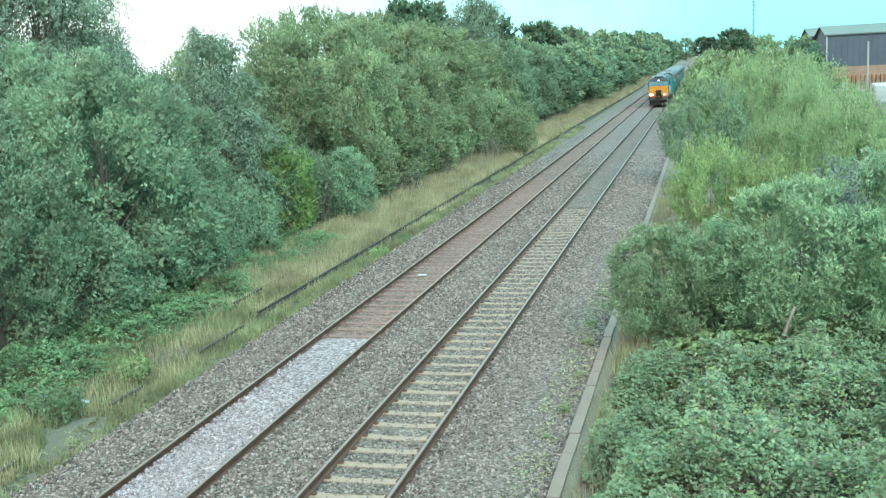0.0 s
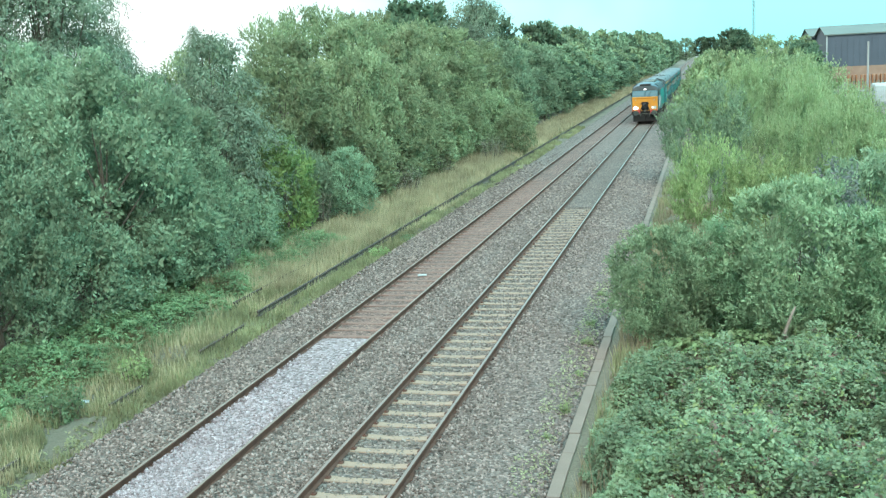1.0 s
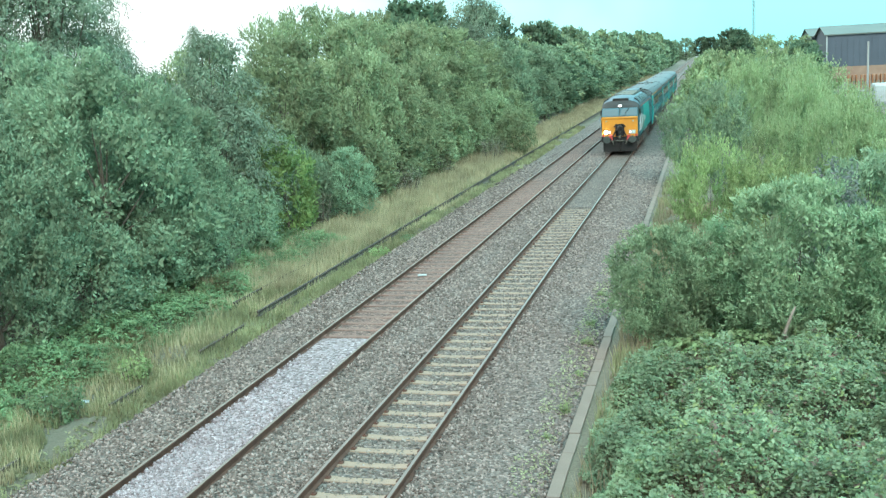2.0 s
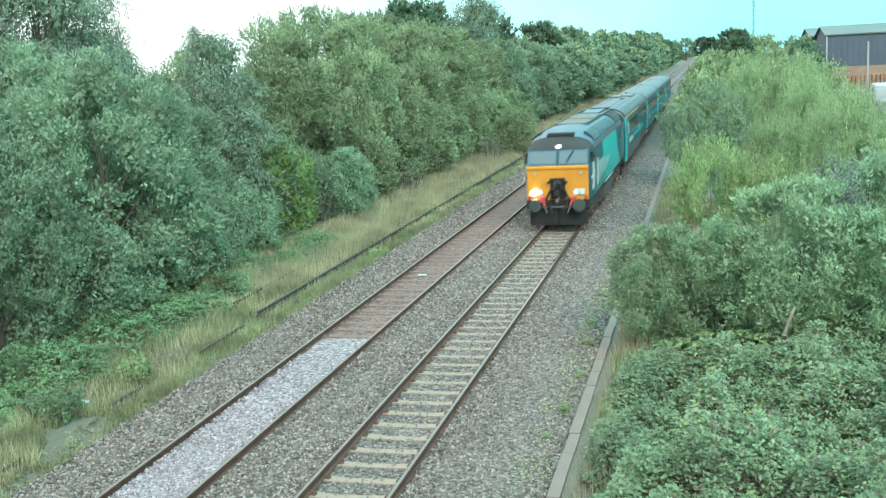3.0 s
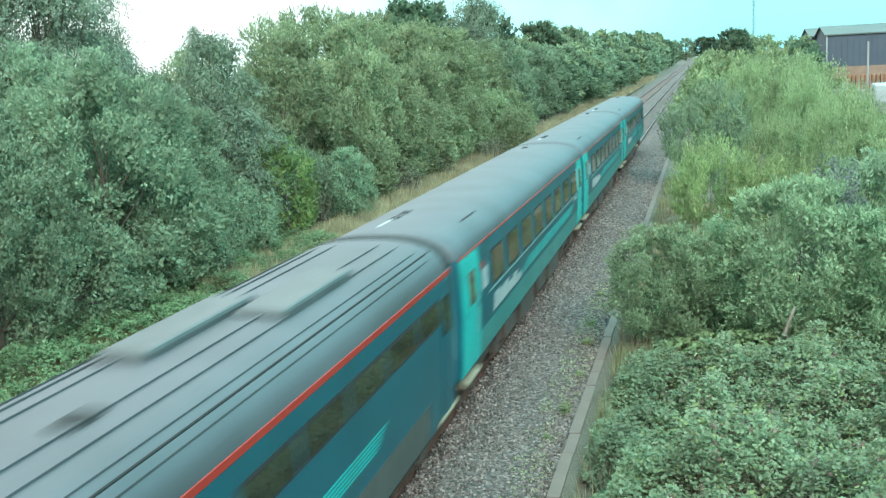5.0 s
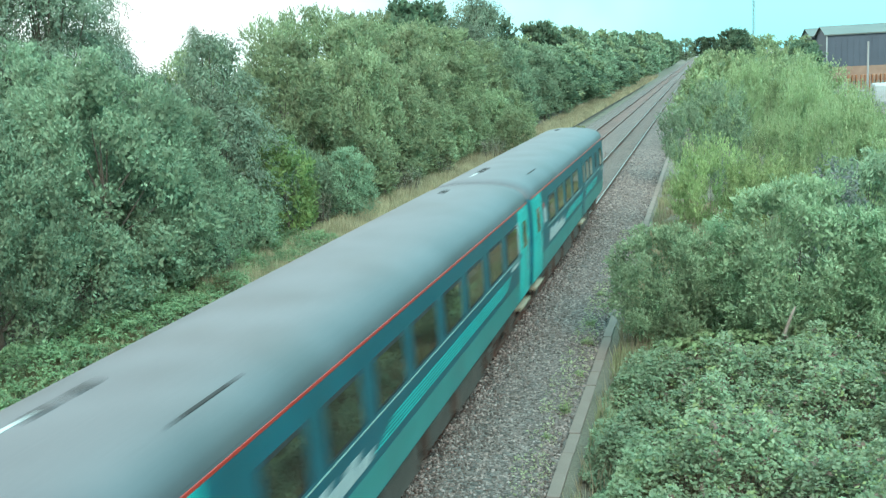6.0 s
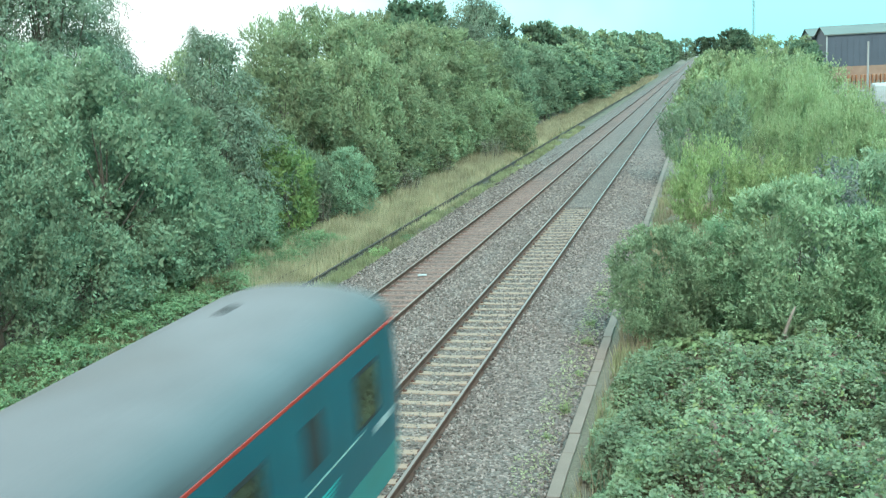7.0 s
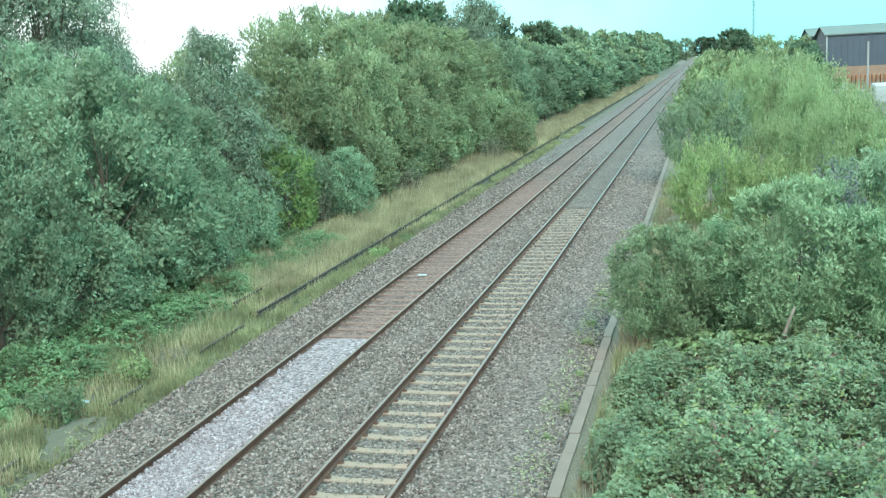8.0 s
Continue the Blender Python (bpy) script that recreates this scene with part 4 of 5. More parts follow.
def mk_standard(label, brake=False, vents=True):
    """A smooth-roofed carriage."""
    e = thing("carriage", label, "railway carriage", group="carriages of the train")
    L = 19.85
    sh = coach_shell(e, L, 3.76)
    if brake:
        wins = [(3.05, 4.2), (4.9, 6.15), (6.85, 8.15), (8.75, 10.1), (12.8, 13.6), (14.1, 14.9), (17.9, 18.7)]
    else:
        wins = [(3.05, 4.2), (4.9, 6.15), (6.85, 8.15), (8.75, 10.1), (10.75, 11.95), (12.6, 13.9), (14.65, 15.95), (16.65, 18.0)]
    for sg in (-1, 1):
        part("cantrail_line", box(*sorted((sg * 1.335, sg * 1.366)), 0.2, L - 0.2, 3.205, 3.25, 0.006), M_RED, e, "thin red cantrail line")
        part("gutter", box(*sorted((sg * 1.30, sg * 1.352)), 0.2, L - 0.2, 3.262, 3.285), M_ROOF, e)
        for a, b in wins:
            sh.pane(a, b, 2.24, 2.88, sg)
        door_end(sh, 0.2, 1.75, sg)
        if brake:
            door_end(sh, 11.3, 12.45, sg, False)
            sh.patch("vent_grille", M_BLACK, 16.1, 16.62, 2.33, 2.9, sg, 0.012, label="dark louvred vent")
            sh.patch("number_plate_bar", M_WHITE, 18.6, 19.3, 1.95, 2.05, sg, 0.006, label="short pale bar of lettering")
            sh.patch("lower_band", M_AQUADULL, 1.9, L - 0.3, sh.zb + 0.02, 1.52, sg, 0.003, label="turquoise lower body band")
        else:
            door_end(sh, 18.25, 19.7, sg)
            sh.patch("stripe_panel", M_WHITE, 18.02, 18.24, 2.2, 2.95, sg, 0.007, label="pale panel beside the door")
            sh.patch("lower_band", M_AQUADULL, 1.8, 18.2, sh.zb + 0.02, 1.52, sg, 0.003, label="turquoise lower body band")
            sh.patch("number_plate_bar", M_WHITE, 17.2, 18.0, 1.98, 2.06, sg, 0.006, label="short pale bar of lettering")
        sh.patch("notice", M_RED, 1.95, 2.15, 2.72, 2.86, sg, 0.007, label="small red notice")
        sh.patch("notice", M_WHITE, 2.0, 2.5, 2.3, 2.7, sg, 0.007, label="pale blue notice panel")
        sh.patch("beading", M_PALE, 2.6, 18.0, 2.115, 2.135, sg, 0.008, label="thin pale line below the windows")
        logo_bars(sh, 3.1, 6.5, sg)
        pinstripes(sh, 6.7, 16.6, sg)
    for y in (1.9, 2.6, L - 2.0):
        part("roof_vent", box(-0.42, -0.24, y, y + 0.28, 3.70, 3.785, 0.03), M_BLACK, e, "dark roof vent")
    sh.roof_strip("roof_seam", M_BLACK, 48, 50.5, 2.2, 3.5, 0.006, label="dark roof seam")
    sh.roof_strip("roof_scrape", M_WHITE, 100, 103, 1.0, 2.0, 0.004, label="pale scrape on the roof")
    return e


def mk_ribbed():
    """The leading carriage: ribbed roof, orange and red cantrail, kitchen end."""
    e = thing("carriage", "teal carriage with a ribbed grey roof and orange cantrail stripe", "railway carriage", group="carriages of the train")
    L = 22.25
    sh = coach_shell(e, L, 3.82, True)
    for sg in (-1, 1):
        part("cantrail_line", box(*sorted((sg * 1.33, sg * 1.37)), 0.2, 11.7, 3.155, 3.25, 0.008), M_ORANGE, e, "broad orange cantrail stripe")
        part("cantrail_line", box(*sorted((sg * 1.33, sg * 1.37)), 11.7, L - 0.2, 3.155, 3.25, 0.008), M_RED, e, "broad red cantrail stripe")
        for a, b in ((3.4, 5.05), (5.5, 7.15), (7.55, 9.45), (9.85, 11.5)):
            sh.pane(a, b, 2.24, 2.86, sg)
        for i in range(5):
            sh.pane(13.2 + i * 1.65, 14.65 + i * 1.65, 2.52, 2.86, sg)
        door_end(sh, 0.15, 1.8, sg)
        door_end(sh, 20.9, 22.1, sg, False)
        sh.patch("notice", M_WHITE, 2.1, 2.95, 2.55, 2.85, sg, 0.007, label="pale notice panel")
        sh.patch("notice", M_WHITE, 2.1, 2.95, 2.2, 2.5, sg, 0.007, label="pale notice panel")
        sh.patch("notice", M_RED, 1.9, 2.08, 2.72, 2.88, sg, 0.007, label="small red notice")
        sh.patch("lettering_bar", M_WHITE, 11.8, 13.9, 2.0, 2.10, sg, 0.006, label="pale bar of lettering")
        sh.patch("lettering_bar", M_WHITE, 12.0, 13.4, 1.86, 1.93, sg, 0.006, label="pale bar of lettering")
        sh.patch("beading", M_PALE, 3.2, 11.7, 2.125, 2.145, sg, 0.008, label="thin pale line below the windows")
        logo_bars(sh, 2.7, 6.5, sg)
        pinstripes(sh, 6.6, 17.4, sg)
        sh.patch("skirt", M_GRIME, 1.9, L - 2.0, 0.80, 1.38, sg, 0.004, label="grimy brown lower skirt")
    for a in (28, 46, 64, 78, 102, 116, 134, 152):
        sh.roof_strip("roof_rib", M_ROOF, a, a + 1.6, 1.4, L - 1.2, 0.022, n=1, label="pressed roof rib")
    for a in (37,):
        sh.roof_strip("roof_seam", M_BLACK, a, a + 1.3, 1.0, L - 0.8, 0.012, n=1, label="dark roof seam")
    # black strips paint in the shade of the recess at each roof end
    for y in (0.10, L - 0.45):
        sh.roof_strip("roof_end", M_BLACK, 6, 174, y, y + 0.36, 0.006, n=14, label="black strip for the shaded recess at the roof end")
    part("roof_unit", box(-0.62, -0.02, 14.2, 17.0, 3.74, 3.93, 0.05), M_ROOFDARK, e, "grey roof ventilator unit")
    part("roof_unit", box(0.05, 0.72, 16.2, 18.8, 3.66, 3.90, 0.05), M_ROOFDARK, e, "grey roof ventilator unit")
    part("roof_vent", box(0.15, 0.45, 12.2, 12.6, 3.76, 3.86, 0.03), M_BLACK, e, "dark roof vent")
    part("roof_vent", box(-0.6, 0.5, 0.35, 0.7, 3.72, 3.86, 0.03), M_BLACK, e, "dark roof vent")
    return e


def locomotive():
    e = thing("diesel_locomotive", "turquoise and teal diesel locomotive with a yellow nose", "locomotive")
    L, W, zb, zt = 17.75, 1.36, 1.18, 3.86
    st = [(0.0, 0.885, 2.44, 2.50), (0.07, 0.925, 2.46, 2.53), (0.14, 0.935, 2.52, 2.60), (0.50, 0.955, 3.04, 3.16), (0.72, 0.975, 3.08, 3.34), (1.3, 1, 3.10, 3.62), (2.1, 1, 3.12, 3.82), (3.2, 1, 3.12, zt), (L / 2, 1, 3.12, zt)]
    st = st + [(L - y, s, zc, t) for y, s, zc, t in st[-2::-1]]
    sh = Shell(e, L, W, zb, 3.12, zt)
    front, mid = st[3:6], st[5:-5]
    part("roof", loft([roof_ring(W * s, zc, t, y) for y, s, zc, t in mid]), M_ROOFBLUE, e, "blue-grey weathered roof")
    for rows in (st[:6], st[-6:]):
        part("cab_roof", loft([roof_ring(W * s, zc, t, y) for y, s, zc, t in rows]), M_BROW, e, "black cab brow above the windscreens")
    for sg in (-1, 1):
        part("body_side", loft([side_ring(W * s, zb, zc, y, sg) for y, s, zc, t in st]), M_TEAL, e, "dark teal body side")
        part("cantrail_line", box(*sorted((sg * 1.30, sg * 1.332)), 1.6, L - 1.6, 3.095, 3.135), M_RED, e, "thin red cantrail line")
        # bright turquoise flank with slanted ends
        sh.sheet("flank", M_AQUA, [(1.22, 2.2, 14.8), (1.5, 2.5, 14.3), (1.8, 2.9, 13.6), (2.05, 3.4, 13.1), (2.25, 4.1, 12.8), (2.4, 4.75, 12.65), (2.6, 5.0, 12.5), (3.07, 5.05, 12.35)], sg, 0.006, "bright turquoise flank with swept ends")
        sh.sheet("flank_lower", M_AQUADULL, [(1.22, 1.9, 7.0), (1.5, 2.3, 6.2), (1.8, 2.75, 5.2), (2.05, 3.3, 4.2)], sg, 0.008, "duller green sweep under the mark")
        sh.sheet("flank_rear", M_TEAL, [(1.22, 14.82, 17.3), (1.5, 14.32, 17.3), (1.8, 13.62, 17.3), (2.05, 13.12, 17.3), (2.4, 12.67, 17.3), (3.07, 12.37, 17.3)], sg, 0.006, "dark teal rear panel")
        for i, (a, b, z0, z1) in enumerate([(2.45, 3.5, 1.52, 2.42), (3.65, 4.6, 1.66, 2.40), (4.7, 5.4, 1.7, 2.36), (5.5, 6.1, 1.74, 2.28), (6.2, 7.2, 1.86, 2.2), (7.3, 8.0, 1.96, 2.16)]):
            sh.patch("mark", M_PALE, a, b, z0, z1, sg, 0.010, slant=0.25, label="pale plain mark")
        sh.patch("cab_door", M_PALETEAL, 15.75, 17.05, zb + 0.22, 2.70, sg, 0.012, label="pale grey-teal rear cab door")
        sh.patch("cab_window", M_BLACK, 14.5, 14.95, 2.45, 2.8, sg, 0.012, label="small dark side window")
        sh.patch("plate_bar", M_PALE, 14.3, 15.1, 2.28, 2.32, sg, 0.012, label="thin pale bar")
        sh.patch("corner_panel", M_STEP, 17.25, 17.6, 2.78, 3.0, sg, 0.012, label="cream corner panel below the roof")
        d = sh.patch("cab_door", M_PALETEAL, 0.78, 2.25, zb + 0.25, 2.66, sg, 0.008, label="pale grey-teal cab door")
        sh.patch("door_gap", M_TEAL, 1.30, 1.55, zb + 0.25, 2.66, sg, 0.012, parent=d, label="dark teal gap")
        sh.patch("handrail", M_WHITE, 0.70, 0.74, 1.5, 2.6, sg, 0.05, label="pale grab rail")
        sh.patch("handrail", M_WHITE, 2.3, 2.34, 1.5, 2.6, sg, 0.05, label="pale grab rail")
        w = sh.patch("cab_window", M_BLACK, 0.55, 1.45, 2.62, 3.0, sg, 0.008, label="black-framed cab side window")
        sh.patch("pane", M_WINDOW, 0.62, 1.38, 2.67, 2.96, sg, 0.014, parent=w)
        sh.patch("plate_bar", M_WHITE, 0.1, 0.7, 1.98, 2.10, sg, 0.008, slant=0.1, label="short pale bar of lettering")
        sh.patch("plate_bar", M_PALE, 3.0, 3.6, 2.74, 2.78, sg, 0.012, label="thin pale bar")
        part("sole_stripe", box(*sorted((sg * 1.27, sg * 1.31)), 6.3, 10.6, 1.10, 1.16), M_WHITE, e, "pale line along the sole bar")
        # louvred shoulder grilles
        for y0, y1 in ((1.9, 4.2), (4.8, 12.2)):
            a0, a1 = (14, 52) if sg > 0 else (166, 128)
            g = sh.roof_strip("grille", M_BLACK, a0, a1, y0, y1, 0.008, label="louvred roof-shoulder grille")
            for i in range(9):
                a = a0 + (a1 - a0) * (i + 0.15) / 9
                sh.roof_strip("slat", M_SLAT, a, a + (a1 - a0) * 0.36 / 9, y0 + 0.05, y1 - 0.05, 0.035, parent=g, n=1, label="pale louvre slat")
        # radiator fan grille
        a0, a1 = (12, 62) if sg > 0 else (168, 118)
        g = sh.roof_strip("fan_grille", M_GRILLE, a0, a1, 12.6, 16.3, 0.03, label="dark radiator grille")
        for y in (12.6, 13.75, 14.95, 16.15):
            sh.roof_strip("grille_rib", M_BLACK, a0, a1, y, y + 0.16, 0.06, parent=g, label="black arched rib")
    part("roof_panel", box(-0.62, 0.62, 5.0, 8.2, 3.80, 3.895, 0.03), M_TAN, e, "pale grey-buff roof hatch")
    part("roof_panel", box(-0.62, 0.62, 8.7, 12.2, 3.80, 3.905, 0.03), M_TAN, e, "pale grey-buff roof hatch")
    for x in (-0.72, 0.70):
        part("roof_rail", box(x, x + 0.03, 5.0, 16.6, 3.80, 3.90), M_ROOFDARK, e)
    part("silencer", box(-0.45, 0.45, 13.0, 16.4, 3.80, 3.92, 0.03), M_ROOFBLUE, e, "grey exhaust panel")
    part("air_horn_cover", box(-0.55, 0.55, 1.25, 1.85, 3.52, 3.74, 0.05), M_BLACK, e, "black horn grille hump on the cab roof")
    for y, sg in ((0.0, -1), (L, 1)):
        s = 0.885
        ring = side_ring(W * s, zb, 2.44, y, -1) + roof_ring(W * s, 2.44, 2.50, y)[1:-1] + side_ring(W * s, zb, 2.44, y, 1)[::-1]
        bm = bmesh.new()
        bm.faces.new([bm.verts.new(p) for p in ring])
        part("nose", bm, M_YELLOW, e, "flat warning-yellow cab front")

        def Y(d):
            return y + sg * d
        yy = lambda a, b: tuple(sorted((Y(a), Y(b))))
        # yellow apron wraps round the corners and carries a lip under the screens
        for k in (-1, 1):
            x0, x1 = sorted((k * 1.10, k * (1.225 if sg < 0 else 1.185)))
            part("nose_corner", box(x0, x1, *yy(-0.04, 0.012), 1.19, 2.47, 0.018), M_YELLOW, e, "yellow nose corner")
        part("nose_lip", box(-1.235 if sg < 0 else -1.17, 1.235 if sg < 0 else 1.17, *yy(-0.14, 0.05), 2.40, 2.54, 0.035), M_YELLOW, e, "yellow lip under the windscreens")
        # windscreens lean back from the lip to the brow
        for k in (-1, 1):
            for nm, mt, inset, lift, lab in (("windscreen_frame", M_TEAL, 0.0, 0.012, "dark teal windscreen surround"), ("windscreen", M_SCREEN, 0.055, 0.03, "windscreen reflecting the sky")):
                xa, xb = k * (0.03 + inset), k * (1.225 - inset)
                z0, z1 = 2.56 + inset, 3.12 - inset
                f = lambda z: -0.10 - (z - 2.53) / (3.14 - 2.53) * 0.36 + lift
                rings = [[(xa, Y(f(z0)), z0), (xb, Y(f(z0)), z0), (xb, Y(f(z0) - 0.06), z0), (xa, Y(f(z0) - 0.06), z0)], [(xa, Y(f(z1)), z1), (xb * 0.985, Y(f(z1)), z1), (xb * 0.985, Y(f(z1) - 0.06), z1), (xa, Y(f(z1) - 0.06), z1)]]
                part(nm, loft(rings, smooth=False, cap0=True, cap1=True, close=True), mt, e, lab)
        part("wiper", tube((0.35, Y(-0.07), 2.72), (0.62, Y(-0.36), 3.10), 0.018, seg=6), M_BLACK, e, "black wiper arm")
        lamp = M_LAMP_DIM
        bm = bmesh.new()
        bmesh.ops.create_uvsphere(bm, u_segments=16, v_segments=8, radius=1.0, matrix=Matrix.LocRotScale((0.0, Y(-0.56), 3.25), None, (0.12, 0.09, 0.08)))
        part("brow_headlight", bm, lamp, e, "lit oval headlight in the brow")
        for k in (-1, 1):
            part("headlight_housing", box(*sorted((k * 0.62, k * 1.08)), *yy(-0.02, 0.03), 1.36, 1.62, 0.03), M_WHITE, e, "pale headlight housing")
            for dx, r, mt in ((0.95, 0.115, M_LAMP if k < 0 else M_DULLLENS), (0.72, 0.075, M_LAMP_DIM)):
                part("headlight", tube((k * dx, Y(0.0), 1.49), (k * dx, Y(0.055), 1.49), r, r * 0.92, 16), mt, e, "round headlight")
            bm = tube((k * 0.87, Y(0.0), 1.02), (k * 0.87, Y(0.42), 1.02), 0.13, 0.11, 14)
            add_tube(bm, (k * 0.87, Y(0.40), 1.02), (k * 0.87, Y(0.46), 1.02), 0.25, 0.25, 20)
            part("buffer", bm, M_BUFFER, e, "greasy black buffer")
            part("brake_pipe", tube((k * 0.60, Y(0.10), 1.20), (k * 0.50, Y(0.26), 0.98), 0.05, seg=8), M_REDPIPE, e, "red air pipe")
            part("brake_pipe", tube((k * 0.56, Y(0.22), 1.04), (k * 0.40, Y(0.32), 0.70), 0.03, seg=8), M_TAN, e, "pale air pipe")
            part("lamp_bracket", box(*sorted((k * 0.86, k * 0.96)), *yy(0.0, 0.03), 2.20, 2.30, 0.01), M_PALE, e)
            part("tail_light", tube((k * 1.12, Y(0.0), 1.28), (k * 1.12, Y(0.05), 1.28), 0.085, 0.08, 12), M_REDPIPE, e, "red tail light")
        bm = tube((0, Y(0.0), 1.80), (0, Y(0.34), 1.74), 0.19, 0.15, 14)
        add_tube(bm, (-0.13, Y(0.30), 1.60), (0.11, Y(0.36), 1.92), 0.10, 0.12, 10)
        add_tube(bm, (0.10, Y(0.10), 1.92), (0.22, Y(0.22), 1.58), 0.05, 0.04, 8)
        add_box(bm, -0.12, 0.12, *yy(0.05, 0.40), 1.34, 1.62, 0.06)
        part("coupler", bm, M_BLACK, e, "black knuckle coupler")
        part("coupler_pocket", box(-0.30, 0.30, *yy(0.0, 0.05), 1.22, 2.06, 0.02), M_BLACK, e, "black coupler pocket")
        for k in (-1, 1):
            part("coupler_guide", tube((k * 0.20, Y(0.06), 2.02), (k * 0.40, Y(0.16), 1.86), 0.055, 0.04, 8), M_BLACK, e, "black coupler guide horn")
            part("jumper_cable", tube((k * 0.26, Y(0.07), 1.62), (k * 0.46, Y(0.20), 1.22), 0.05, 0.05, 8), M_BLACK, e, "black jumper cable")
            part("jumper_cable", tube((k * 0.46, Y(0.20), 1.22), (k * 0.20, Y(0.30), 0.72), 0.05, 0.045, 8), M_BLACK, e, "black jumper cable")
            part("hose_cock", box(*sorted((k * 0.50, k * 0.74)), *yy(0.02, 0.20), 1.10, 1.32, 0.03), M_REDPIPE, e, "red hose cock")
        part("coupler_hook", tube((0, Y(0.1), 1.30), (0, Y(0.42), 1.12), 0.09, 0.06, 10), M_TAN, e, "worn drawhook")
        part("buffer_beam", box(-1.28, 1.28, *yy(-0.35, 0.02), 0.82, 1.20, 0.04), M_BLACK, e, "black buffer beam")
        for k in (-1, 1):
            part("snowplough", box(*sorted((k * 0.015, k * 1.16)), *yy(-0.12, -0.02), 0.16, 0.84, 0.03), M_BLACK, e, "black miniature snowplough")
        part("pipework", tube((-0.95, Y(0.05), 0.9), (0.95, Y(0.05), 0.9), 0.05, seg=8), M_TAN, e, "brown air pipework")
    part("underframe", box(-1.2, 1.2, 0.1, L - 0.1, 0.85, 1.2), M_BLACK, e)
    part("fuel_tank", box(-1.2, 1.2, 6.6, 11.0, 0.28, 0.88, 0.08), M_UNDER, e, "grimy underslung fuel tank")
    for yb in (3.8, L - 3.8):
        bogie(e, yb, 3.7, 0.55)
    return e


# ---- yard and distance ----
def make_warehouse():
    e = thing("warehouse", "dark grey clad warehouse with twin gables and a pale roof", "warehouse")
    x0, y0, zr, ze = 26.6, 200.0, 9.7, 8.2

    def shed(ox, dx, oy, dy, eave, ridge, nm):
        """One bay: gable end towards the railway line, ridge running along x."""
        a, b = oy, oy + dy
        w = bmesh.new()
        pts = [(ox, a), (ox + dx, a), (ox + dx, b), (ox, b)]
        for (xa, ya), (xb, yb) in zip(pts, pts[1:] + pts[:1]):
            w.faces.new([w.verts.new(p) for p in ((xa, ya, 2.6), (xb, yb, 2.6), (xb, yb, eave), (xa, ya, eave))])
        for x in (ox, ox + dx):
            w.faces.new([w.verts.new(p) for p in ((x, a, eave), (x, (a + b) / 2, ridge), (x, b, eave))])
        bmesh.ops.recalc_face_normals(w, faces=w.faces)
        part("wall", w, M_CLAD, e, "dark grey profiled cladding")
        part("plinth", box(ox - 0.05, ox + dx, a - 0.05, b, -0.6, 2.6), M_BRICK, e, "orange brick plinth")
        for ya, yb in ((a, (a + b) / 2), (b, (a + b) / 2)):
            r = [[(x, ya - 0.3 * (1 if ya < yb else -1), eave - 0.12), (x, yb, ridge + 0.06), (x, yb, ridge + 0.2), (x, ya - 0.3 * (1 if ya < yb else -1), eave + 0.08)] for x in (ox - 0.4, ox + dx + 0.4)]
            part("roof", loft(r, smooth=False, cap0=True, cap1=True, close=True), M_CLADROOF, e, "weathered grey-green sheet roof")
        part("corner_trim", box(ox - 0.08, ox + 0.12, a - 0.1, a + 0.1, 1.2, eave), M_WHITE, e, "pale corner flashing")
        for i in range(int(dx / 1.0)):
            part("cladding_rib", box(ox + 0.5 + i * 1.0, ox + 0.58 + i * 1.0, a - 0.06, a, 2.62, eave - 0.05), M_CLAD, e)
    shed(x0, 46.0, y0, 18.0, ze, zr, "near")
    shed(x0 - 1.0, 46.0, y0 + 18.2, 18.0, ze, zr, "far")
    return e


